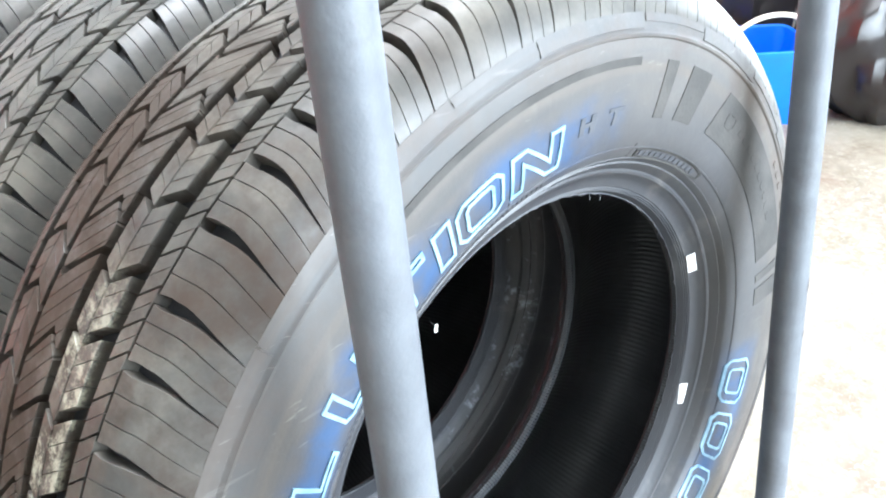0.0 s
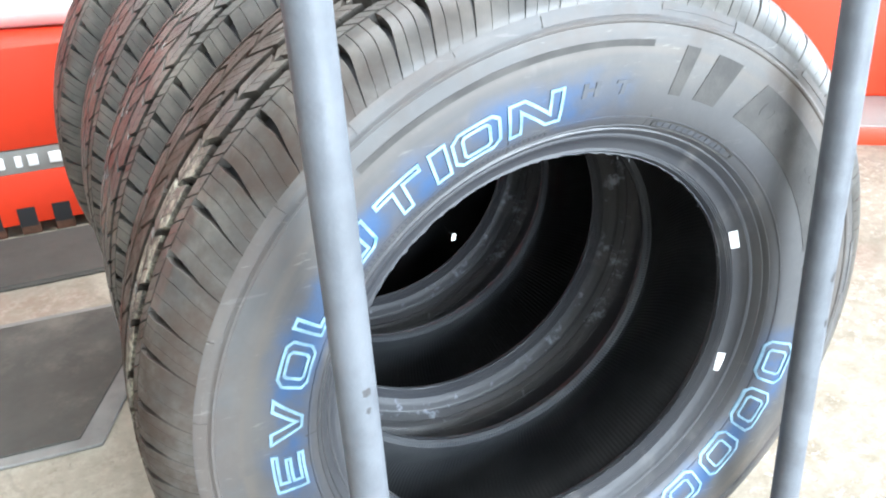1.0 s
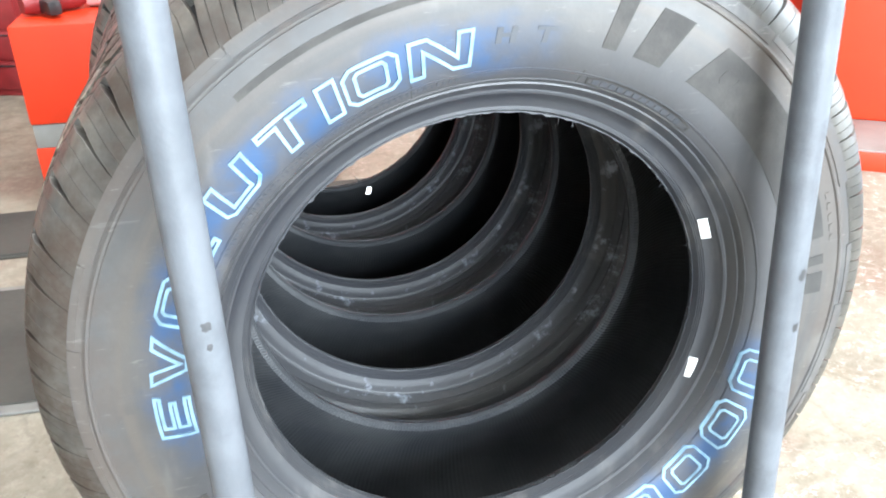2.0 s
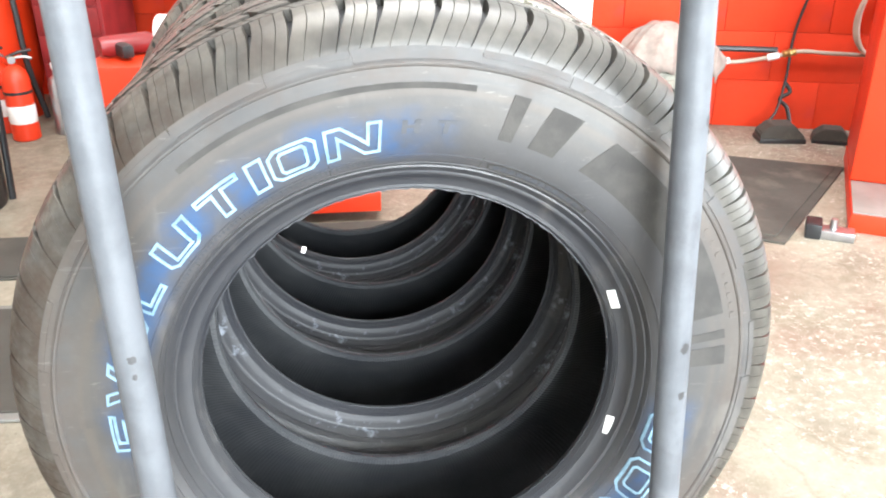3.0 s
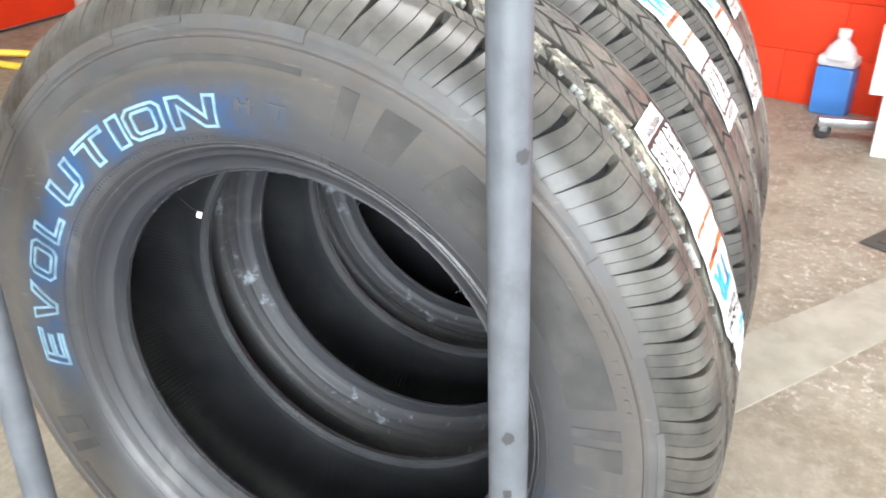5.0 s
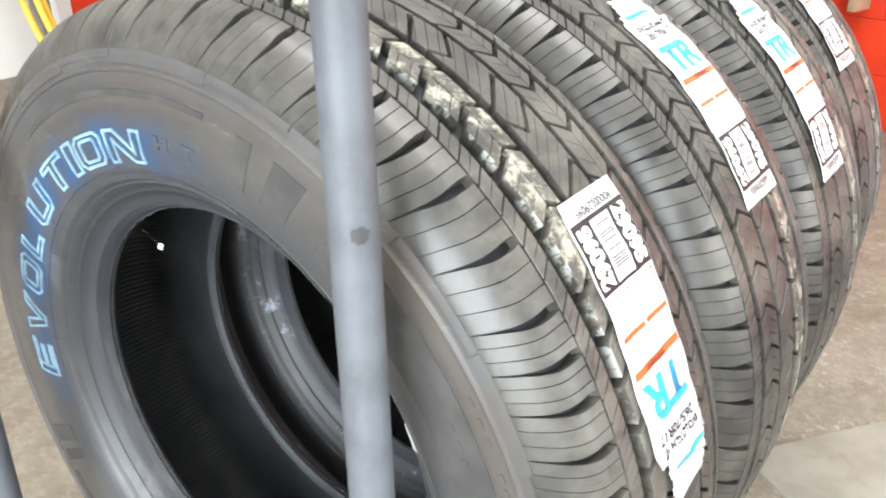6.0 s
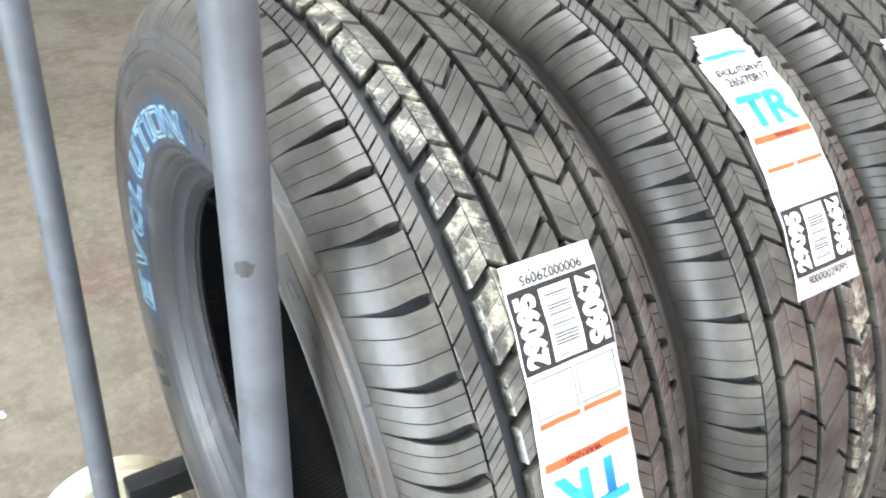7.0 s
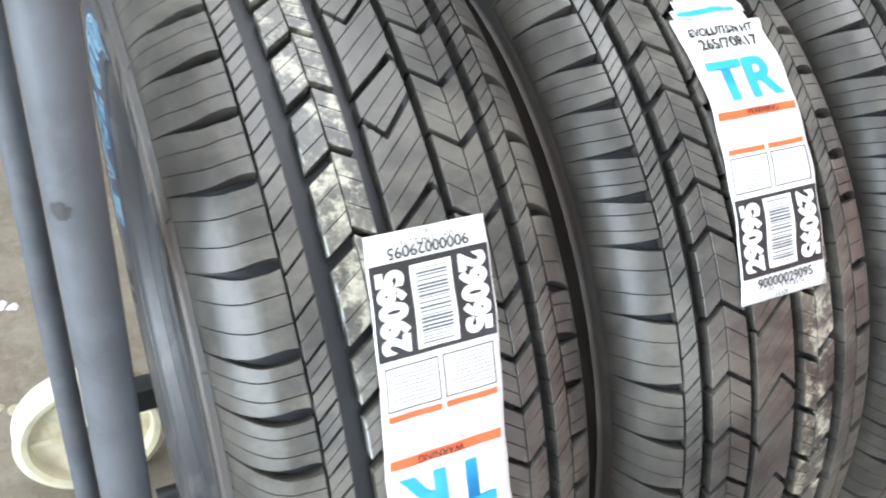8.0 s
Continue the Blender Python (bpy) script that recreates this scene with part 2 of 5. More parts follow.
MAT = {
    "sidewall": sidewall_rubber(),
    "tread": tread_rubber(),
    "liner": liner_rubber(),
    # fresh groove rubber, its colour darkened further in place of the grooves' shade
    "groove": plain("shade_dark_groove_rubber", (0.012, 0.013, 0.016), 0.58, 0, 0.35, 30, 0.2),
    "matt_rubber": matt_rubber(),
    "letter": plain("blue_washed_white_letter", (0.24, 0.39, 0.50), 0.5, 0, 0.45, 40, 0.1, (0.06, 0.18, 0.38)),
    "ghost": plain("dark_moulded_letter", (0.060, 0.064, 0.074), 0.6),
    "pole": plain("grey_painted_steel", (0.118, 0.127, 0.142), 0.55, 0, 0.25, 24, 0.3, (0.082, 0.086, 0.095)),
    "pole_chip": plain("bare_dark_steel", (0.070, 0.070, 0.074), 0.5, 0.3),
    "black_steel": plain("black_painted_steel", (0.018, 0.019, 0.021), 0.38),
    "steel": plain("brushed_steel", (0.45, 0.45, 0.46), 0.32, 0.9),
    "cream": plain("cream_plastic", (0.80, 0.74, 0.54), 0.45, 0, 0.15, 18, 0.1, (0.55, 0.44, 0.26)),
    "rust": plain("rusty_steel", (0.16, 0.075, 0.045), 0.75, 0.2, 0.4, 60, 0.4),
    "paper": plain("white_label_paper", (0.70, 0.70, 0.69), 0.45, 0, 0.04, 30, 0.08),
    "ink": plain("black_label_ink", (0.018, 0.016, 0.017), 0.4, 0, 0.1),
    "grey_ink": plain("grey_print", (0.10, 0.10, 0.105), 0.5, 0, 0.1),
    "blue_ink": plain("blue_label_ink", (0.03, 0.33, 0.72), 0.45, 0, 0.08),
    "orange_ink": plain("orange_label_ink", (0.72, 0.115, 0.03), 0.45, 0, 0.08),
    "tape": plain("white_tape", (0.80, 0.80, 0.78), 0.5, 0, 0.06),
    "concrete": concrete(),
    "pale_concrete": plain("pale_concrete", (0.30, 0.285, 0.235), 0.7, 0, 0.25, 9, 0.3, (0.21, 0.19, 0.15)),
    "drip": plain("dried_cream_paint", (0.50, 0.45, 0.32), 0.5, 0, 0.3, 60, 0.2),
    "rubber_mat": plain("dark_rubber_mat", (0.052, 0.048, 0.040), 0.9, 0, 0.3, 5, 0.4, (0.095, 0.086, 0.068)),
    "mat_edge": plain("grey_mat_edge", (0.17, 0.165, 0.15), 0.7, 0, 0.3, 12, 0.3),
    "red_wall": plain("red_wall_paint", (0.66, 0.036, 0.003), 0.85, 0, 0.18, 3.5, 0.3, (0.50, 0.03, 0.02)),
    "red": plain("red_gloss_paint", (0.64, 0.034, 0.005), 0.45, 0, 0.12, 5, 0.08),
    "deep_red": plain("deep_red_paint", (0.22, 0.018, 0.02), 0.4),
    "grey_band": plain("grey_band_paint", (0.22, 0.215, 0.20), 0.5, 0, 0.2, 9, 0.1),
    "white": plain("white_paint", (0.78, 0.78, 0.77), 0.4, 0, 0.06, 6),
    "off_white": plain("off_white_plaster", (0.66, 0.65, 0.62), 0.7, 0, 0.12, 2.0, 0.2),
    "blue": plain("blue_plastic", (0.006, 0.135, 0.72), 0.35, 0, 0.12, 9),
    "clear_grey": plain("milky_plastic", (0.62, 0.64, 0.66), 0.35, 0, 0.1),
    "blue_fluid": plain("blue_washer_fluid", (0.06, 0.22, 0.60), 0.25, 0, 0.1),
    "bucket_grey": plain("mortar_stained_plastic", (0.33, 0.33, 0.28), 0.65, 0, 0.35, 26, 0.3, (0.18, 0.18, 0.15)),
    "bail": plain("ivory_bail", (0.72, 0.66, 0.55), 0.5),
    "cloth": plain("dusty_cloth", (0.30, 0.25, 0.22), 0.95, 0, 0.3, 22, 0.6, (0.21, 0.17, 0.15)),
    "black_bag": plain("black_plastic_bag", (0.020, 0.017, 0.017), 0.34, 0, 0.3, 2.2, 1.0, (0.06, 0.045, 0.045)),
    "black": plain("black_plastic", (0.015, 0.015, 0.016), 0.45),
    "brass": plain("dull_brass", (0.50, 0.36, 0.14), 0.38, 0.9),
    "yellow": plain("yellow_hose", (0.80, 0.50, 0.05), 0.45, 0, 0.15),
    "hose_tan": plain("tan_hose", (0.42, 0.36, 0.29), 0.55),
    "wood": plain("pale_wood", (0.44, 0.33, 0.22), 0.6, 0, 0.25, 12, 0.2),
}


# ---------------------------------------------------------------- mesh tools
def mesh_of(name, bm, material, smooth=True):
    bmesh.ops.recalc_face_normals(bm, faces=bm.faces)
    data = bpy.data.meshes.new(name)
    bm.to_mesh(data)
    bm.free()
    if smooth:
        for p in data.polygons:
            p.use_smooth = True
        data.set_sharp_from_angle(angle=radians(32))
    data.materials.append(MAT[material])
    return data


def part(name, bm, material, parent, label="", smooth=True):
    """Links a bmesh as one mesh object under a thing or a part."""
    ob = new(name, mesh_of(name, bm, material, smooth))
    ob.parent = parent
    if label:
        ob["label"] = label
    return ob


def thing(name, label, category, m=None, group="", kind=""):
    ob = new(name)
    ob.empty_display_size = 0.05
    if m is not None:
        ob.matrix_world = m
    return tagged(ob, label, category, group, kind)


def solo(name, bm, material, label, category, m=None, kind="", group="", smooth=True):
    """A thing, or a piece of the setting, that is one mesh."""
    ob = new(name, mesh_of(name, bm, material, smooth))
    if m is not None:
        ob.matrix_world = m
    return tagged(ob, label, category, group, kind)


def box(x0, y0, z0, x1, y1, z1, bevel=0.0, bm=None):
    made = bmesh.new()
    bmesh.ops.create_cube(made, size=1)
    for v in made.verts:
        v.co = Vector(((x0 + x1) / 2 + v.co.x * (x1 - x0), (y0 + y1) / 2 + v.co.y * (y1 - y0), (z0 + z1) / 2 + v.co.z * (z1 - z0)))
    if bevel:
        bmesh.ops.bevel(made, geom=made.edges[:], offset=bevel, segments=2, affect="EDGES", profile=0.6)
    return join(bm, made)


def join(bm, made):
    if bm is None:
        return made
    data = bpy.data.meshes.new("joined")
    made.to_mesh(data)
    made.free()
    bm.from_mesh(data)
    bpy.data.meshes.remove(data)
    return bm


def prism(points, z0, z1, bevel=0.0):
    """An upright prism on a polygon."""
    bm = bmesh.new()
    low = [bm.verts.new((x, y, z0)) for x, y in points]
    high = [bm.verts.new((x, y, z1)) for x, y in points]
    bm.faces.new(low[::-1])
    bm.faces.new(high)
    for i in range(len(points)):
        j = (i + 1) % len(points)
        bm.faces.new((low[i], low[j], high[j], high[i]))
    if bevel:
        bmesh.ops.bevel(bm, geom=bm.edges[:], offset=bevel, segments=1, affect="EDGES")
    return bm


def lathe(profile, steps=48, axis="z", wobble=None, bm=None, closed=False):
    """A body of revolution from (radius, height) pairs."""
    made = bmesh.new()
    rings = []
    for i in range(steps):
        a = 2 * math.pi * i / steps
        ring = []
        for r, h in profile:
            k = wobble(a, r, h) if wobble else 1.0
            c, s = r * k * math.cos(a), r * k * math.sin(a)
            ring.append(made.verts.new((c, s, h) if axis == "z" else (c, h, s) if axis == "y" else (h, c, s)))
        rings.append(ring)
    n = len(profile)
    for i in range(steps):
        a, b = rings[i], rings[(i + 1) % steps]
        for j in range(n if closed else n - 1):
            k = (j + 1) % n
            made.faces.new((a[j], b[j], b[k], a[k]))
    bmesh.ops.remove_doubles(made, verts=made.verts, dist=1e-6)
    return join(bm, made)


def tube(points, radius, sides=10, smooth_steps=0, bm=None):
    """A round tube along points; smooth_steps rounds the way between them."""
    pts = [Vector(p) for p in points]
    if smooth_steps:
        out = []
        for i in range(len(pts) - 1):
            p0, p1, p2, p3 = pts[max(i - 1, 0)], pts[i], pts[i + 1], pts[min(i + 2, len(pts) - 1)]
            for k in range(smooth_steps):
                t = k / smooth_steps
                out.append(0.5 * (2 * p1 + (p2 - p0) * t + (2 * p0 - 5 * p1 + 4 * p2 - p3) * t * t + (3 * p1 - p0 - 3 * p2 + p3) * t ** 3))
        pts = out + [pts[-1]]
    made = bmesh.new()
    rings = []
    side = None
    for i, p in enumerate(pts):
        d = (pts[min(i + 1, len(pts) - 1)] - pts[max(i - 1, 0)]).normalized()
        if side is None:
            side = d.orthogonal().normalized()
        side = (side - d * side.dot(d)).normalized()
        up = d.cross(side)
        rings.append([made.verts.new(p + radius * (math.cos(2 * math.pi * k / sides) * side + math.sin(2 * math.pi * k / sides) * up)) for k in range(sides)])
    for a, b in zip(rings, rings[1:]):
        for k in range(sides):
            made.faces.new((a[k], a[(k + 1) % sides], b[(k + 1) % sides], b[k]))
    made.faces.new(rings[0][::-1])
    made.faces.new(rings[-1])
    return join(bm, made)


def rod(a, b, radius, sides=16, bm=None):
    return tube([a, b], radius, sides, 0, bm)


# ---------------------------------------------------------------- tyre
AXLE_Z = 0.514      # height of the tyres' axle line over the floor
WIDE = 0.2452       # width of a tyre over its bulging walls
SPACING = 0.2517
SURF_Y = np.array([6, 9, 13, 19, 27, 37, 50, 70, 95, 122.6]) / 1000
SURF_R = np.array([353, 361.5, 370, 379, 387, 393.5, 397, 399.5, 401, 401.5]) / 1000


def crown(y):
    return float(np.interp(min(y, WIDE - y), SURF_Y, SURF_R))


def groove_depth(y):
    return float(np.interp(min(y, WIDE - y), [0.0075, 0.013, 0.022, 0.036, 0.05], [0.0005, 0.0026, 0.0068, 0.0098, 0.0112]))


def crown_at(y, sink):
    """Place (y, r) a given depth below the running surface."""
    e = 0.0015
    slope = (crown(y + e) - crown(y - e)) / (2 * e)
    k = math.hypot(slope, 1)
    return y + sink * slope / k, crown(y) - sink / k


WALL = [(0.2165, 0.0500), (0.2190, 0.0450), (0.2197, 0.0438), (0.2204, 0.0440), (0.2211, 0.0426), (0.2219, 0.0428), (0.2226, 0.0413), (0.2235, 0.0415), (0.2242, 0.0403), (0.2290, 0.0388), (0.2335, 0.0355), (0.2362, 0.0318), (0.2385, 0.0300), (0.2415, 0.0296),
        (0.2440, 0.0265), (0.2475, 0.0220), (0.2490, 0.0226), (0.2508, 0.0196), (0.2518, 0.0179), (0.2528, 0.0167), (0.2536, 0.0172), (0.2560, 0.0150), (0.2612, 0.0122), (0.2617, 0.0111), (0.2628, 0.0105), (0.2634, 0.0111), (0.2650, 0.0102), (0.2760, 0.0072), (0.2880, 0.0056),
        (0.3000, 0.0048), (0.3120, 0.0044), (0.3220, 0.0043), (0.3330, 0.0046), (0.3400, 0.0050), (0.3430, 0.0054), (0.3442, 0.0040), (0.3462, 0.0038),
        (0.3475, 0.0054), (0.3500, 0.0066)]


def wall_y(r):
    return float(np.interp(r, [p[0] for p in WALL], [p[1] for p in WALL]))


def pitches():
    """Turns (degrees) of the cross grooves: the blocks vary in length as on a real tyre."""
    steps = [5.0, 4.4, 4.6, 7.0, 6.9, 5.8, 5.6, 5.2]
    rng = random.Random(5)
    rest = [rng.choice((4.6, 5.2, 5.8, 6.4, 7.0)) for _ in range(54)]
    k = (360 - sum(steps)) / sum(rest)
    turns = [21.8]
    for s in steps + [r * k for r in rest]:
        turns.append(turns[-1] + s)
    return turns


PITCH = pitches()


class Blocks:
    """Collects tread blocks: each a curved prism between two turns across a stretch of the tread."""

    def __init__(self):
        self.v, self.f = [], []

    def spot(self, y, turn, sink):
        yy, r = crown_at(y, sink)
        a = radians(turn)
        self.v.append((r * math.cos(a), yy, r * math.sin(a)))
        return len(self.v) - 1

    def block(self, y0, y1, n, low, high, chamfer=0.0004):
        ys = [y0 + (y1 - y0) * i / n for i in range(n + 1)]
        spans = [(y, low(y), high(y)) for y in ys]
        spans = [(y, a, b) for y, a, b in spans if b - a > 0.12]
        if len(spans) < 2:
            return
        k = math.degrees(chamfer / 0.4) * 0.5
        rows = []
        for i, (y, a, b) in enumerate(spans):
            d = groove_depth(y)
            yc = y + (chamfer if i == 0 else -chamfer if i == len(spans) - 1 else 0)
            rows.append((self.spot(yc, a + k, 0), self.spot(yc, b - k, 0), self.spot(y, a, chamfer), self.spot(y, b, chamfer), self.spot(y, a, d), self.spot(y, b, d)))
        for p, q in zip(rows, rows[1:]):
            self.f += [(p[0], p[1], q[1], q[0]), (p[0], q[0], q[2], p[2]), (p[1], p[3], q[3], q[1]), (p[2], q[2], q[4], p[4]), (p[3], p[5], q[5], q[3])]
        for e in (rows[0], rows[-1]):
            self.f += [(e[0], e[2], e[3], e[1]), (e[2], e[4], e[5], e[3])]

    def mesh(self, name, material):
        data = bpy.data.meshes.new(name)
        data.from_pydata(self.v, [], self.f)
        bm = bmesh.new()
        bm.from_mesh(data)
        bmesh.ops.recalc_face_normals(bm, faces=bm.faces)
        bm.to_mesh(data)
        bm.free()
        for p in data.polygons:
            p.use_smooth = True
        data.set_sharp_from_angle(angle=radians(24))
        data.materials.append(MAT[material])
        return data


def rib(name, y0, y1, n, slope, groove, sipes, parent, bend=0.0, sipe=0.075, turns=None, swell=0.0):
    """A ring of blocks. slope: degrees the cut climbs over the rib; groove: width of the cross groove in degrees."""
    b = Blocks()
    turns = turns or PITCH
    mid = (y0 + y1) / 2

    def lean(y):
        outer = max(0.0, (0.036 - min(y, WIDE - y)) / 0.030)
        return slope * (y - mid) / (y1 - y0) + bend * outer * outer

    for lo, hi in zip(turns, turns[1:]):
        cuts = [lo + (hi - lo) * i / (sipes + 1) for i in range(sipes + 2)]
        for i in range(sipes + 1):
            ga = groove / 2 if i == 0 else sipe / 2
            gb = groove / 2 if i == sipes else sipe / 2

            def widen(y, g, first):
                at = min(y, WIDE - y)
                if not swell:
                    return g
                return g * float(np.interp(at, [0.0075, 0.016, 0.024, 0.034, 0.046, 0.052], [0.10, 0.26, 0.60, 1.05, 1.25, 0.9] if first else [0.1, 0.7, 1, 1, 1, 1]))
            b.block(y0, y1, n,
                    lambda y, c=cuts[i], g=ga, s=i == 0: c + widen(y, g, s) + lean(y),
                    lambda y, c=cuts[i + 1], g=gb, s=i == sipes: c - widen(y, g, s) + lean(y))
    ob = new(name, b.mesh(name, "tread"))
    ob.parent = parent
    return ob


def centre_rib(parent):
    b = Blocks()
    y0, y1 = 0.1165, 0.1490

    def roof(apex):
        return lambda y: float(np.interp(y, [y0, 0.1465, y1], [apex - 3.5, apex, apex - 0.7]))

    def vee(foot):
        return lambda y: float(np.interp(y, [y0, 0.1280, y1], [foot + 1.7, foot, foot + 3.3]))

    edges = []
    for i in range(0, len(PITCH) - 2, 2):
        a, m, c = PITCH[i:i + 3]
        edges += [roof(a + 0.55 * (m - a)), vee(m + 0.27 * (c - m))]
    shifted = edges[1:] + [lambda y, f=edges[0]: f(y) + 360]
    for low, high in zip(edges, shifted):
        base = min(low(y0), low(y1)) - 7
        for k in range(14):
            def line(y, j=k):
                return base + j * 1.75 + 4.4 * (y - y0) / (y1 - y0)
            b.block(y0, y1, 32,
                    lambda y, j=k: max(low(y) + 0.36, line(y, j) + 0.04),
                    lambda y, j=k: min(high(y) - 0.36, line(y, j + 1) - 0.04))
    ob = new("centre_rib", b.mesh("centre_rib", "tread"))
    ob.parent = parent


def on_wall(s, r, lift):
    """A place on the outer wall: s is the turn in degrees."""
    a = radians(s)
    return Vector((r * math.cos(a), wall_y(r) - lift, r * math.sin(a)))


def wall_patch(name, corners, parent, material, lift=0.0006, steps=10):
    """A thin raised panel on the wall between two radii; corners: (turn at inner start, inner end, outer start, outer end, r0, r1)."""
    i0, i1, o0, o1, r0, r1 = corners
    bm = bmesh.new()
    rows = max(2, int((r1 - r0) / 0.006))
    grid = []
    for j in range(rows + 1):
        t = j / rows
        r = r0 + (r1 - r0) * t
        a, b = i0 + (o0 - i0) * t, i1 + (o1 - i1) * t
        grid.append([bm.verts.new(on_wall(a + (b - a) * i / steps, r, lift)) for i in range(steps + 1)])
    for p, q in zip(grid, grid[1:]):
        for i in range(steps):
            bm.faces.new((p[i], p[i + 1], q[i + 1], q[i]))
    rim = bmesh.ops.extrude_edge_only(bm, edges=[e for e in bm.edges if e.is_boundary])
    for v in rim["geom"]:
        if isinstance(v, bmesh.types.BMVert):
            v.co.y += lift + 0.0008
    return part(name, bm, material, parent)


GLYPH = {
    "E": [[(0, 0), (1, 0), (1, .22), (.28, .22), (.28, .39), (.9, .39), (.9, .61), (.28, .61), (.28, .78), (1, .78), (1, 1), (0, 1)]],
    "V": [[(.36, 0), (.64, 0), (1, 1), (.72, 1), (.5, .32), (.28, 1), (0, 1)]],
    "O": [[(.16, 0), (.84, 0), (1, .18), (1, .82), (.84, 1), (.16, 1), (0, .82), (0, .18)], [(.30, .24), (.70, .24), (.74, .30), (.74, .70), (.70, .76), (.30, .76), (.26, .70), (.26, .30)]],
    "L": [[(0, 0), (1, 0), (1, .24), (.3, .24), (.3, 1), (0, 1)]],
    "U": [[(.16, 0), (.84, 0), (1, .18), (1, 1), (.72, 1), (.72, .24), (.28, .24), (.28, 1), (0, 1), (0, .18)]],
    "T": [[(.36, 0), (.64, 0), (.64, .76), (1, .76), (1, 1), (0, 1), (0, .76), (.36, .76)]],
    "I": [[(0, 0), (1, 0), (1, 1), (0, 1)]],
    "N": [[(0, 0), (.26, 0), (.26, .58), (.70, 0), (1, 0), (1, 1), (.74, 1), (.74, .42), (.30, 1), (0, 1)]],
    "H": [[(0, 0), (.3, 0), (.3, .38), (.7, .38), (.7, 0), (1, 0), (1, 1), (.7, 1), (.7, .62), (.3, .62), (.3, 1), (0, 1)]],
    "bar": [[(.14, 0), (.86, 0), (1, .2), (1, .8), (.86, 1), (.14, 1), (0, .8), (0, .2)]],
}


def inset(loop, w):
    """The loop moved inwards (for a counter-clockwise one) by w."""
    out = []
    n = len(loop)
    for i in range(n):
        p, q, r = (Vector(loop[i - 1]), Vector(loop[i]), Vector(loop[(i + 1) % n]))
        d1, d2 = (q - p).normalized(), (r - q).normalized()
        n1, n2 = Vector((-d1.y, d1.x)), Vector((-d2.y, d2.x))
        m = (n1 + n2)
        m = m / max(m.length_squared, 0.3) * 2
        out.append(q + m * w)
    return out


def wall_letter(name, glyph, turn, width, r0, r1, parent, material, stroke=0.0027, italic=0.16, lift=0.0012, solid=False):
    """A raised moulded letter on the wall, as an outline or solid. width in degrees."""
    rm = (r0 + r1) / 2
    wide, tall = radians(width) * rm, r1 - r0
    bm = bmesh.new()

    def place(p, up):
        u, v = p
        s = turn + width / 2 - math.degrees((u - italic * tall * 0.5) / rm)
        return on_wall(s, r0 + v, up)

    for hole, loop in enumerate(GLYPH[glyph]):
        pts = [(u * wide + italic * v * tall, v * tall) for u, v in loop]
        fine = []
        for i, p in enumerate(pts):
            q = pts[(i + 1) % len(pts)]
            k = max(1, int((Vector(q) - Vector(p)).length / 0.007))
            fine += [(p[0] + (q[0] - p[0]) * j / k, p[1] + (q[1] - p[1]) * j / k) for j in range(k)]
        inner = inset(fine, -stroke if hole else stroke)
        a = [bm.verts.new(place(p, lift)) for p in fine]
        a0 = [bm.verts.new(place(p, -0.001)) for p in fine]
        if solid:
            bm.faces.new(a)
        else:
            b = [bm.verts.new(place(p, lift)) for p in inner]
            b0 = [bm.verts.new(place(p, -0.001)) for p in inner]
        n = len(fine)
        for i in range(n):
            j = (i + 1) % n
            bm.faces.new((a[i], a[j], a0[j], a0[i]))
            if not solid:
                bm.faces.new((a[i], b[i], b[j], a[j]))
                bm.faces.new((b[i], b0[i], b0[j], b[j]))
    return part(name, bm, material, parent)


# ---- paper label on the tread
LABEL_TOP = 43.4


def on_label(x, y, lift):
    """x across the label, y from its lower edge along the tread, in metres."""
    turn = LABEL_TOP - math.degrees(y / 0.4028)
    yc = 0.134 - 0.00079 * min(LABEL_TOP - turn, 18.5) + 0.0006 * max(0, LABEL_TOP - turn - 23)
    ripple = 0.0005 * math.sin(y * 160 + x * 40) + 0.0004 * math.sin(x * 230 + y * 70) + (0.0022 * abs(math.sin(y * 210 + x * 60)) if y > 0.185 else 0)
    a = radians(turn)
    r = 0.4030 + lift + ripple
    return Vector((r * math.cos(a), yc - x, r * math.sin(a)))


def label_rect(x0, y0, x1, y1, lift, bm=None):
    bm = bm or bmesh.new()
    nx, ny = max(1, int((x1 - x0) / 0.006)), max(1, int((y1 - y0) / 0.004))
    grid = [[bm.verts.new(on_label(x0 + (x1 - x0) * i / nx, y0 + (y1 - y0) * j / ny, lift)) for i in range(nx + 1)] for j in range(ny + 1)]
    for p, q in zip(grid, grid[1:]):
        for i in range(nx):
            bm.faces.new((p[i], p[i + 1], q[i + 1], q[i]))
    return bm


def words(body, size, bold=0.0):
    """The built-in font's outlines as a flat bmesh, centred."""
    curve = bpy.data.curves.new("words", "FONT")
    curve.body, curve.size, curve.align_x, curve.align_y, curve.offset = body, size, "CENTER", "CENTER", bold
    ob = bpy.data.objects.new("words", curve)
    data = bpy.data.meshes.new_from_object(ob)
    bm = bmesh.new()
    bm.from_mesh(data)
    bpy.data.objects.remove(ob)
    bpy.data.curves.remove(curve)
    bpy.data.meshes.remove(data)
    return bm


def label_words(name, body, size, x, y, turn, material, parent, bold=0.0, squeeze=1.0):
    bm = words(body, size, bold)
    c, s = math.cos(radians(turn)), math.sin(radians(turn))
    for v in bm.verts:
        p, q = v.co.x * squeeze, v.co.y
        v.co = on_label(x + c * p - s * q, y + s * p + c * q, 0.0009)
    return part(name, bm, material, parent, smooth=False)


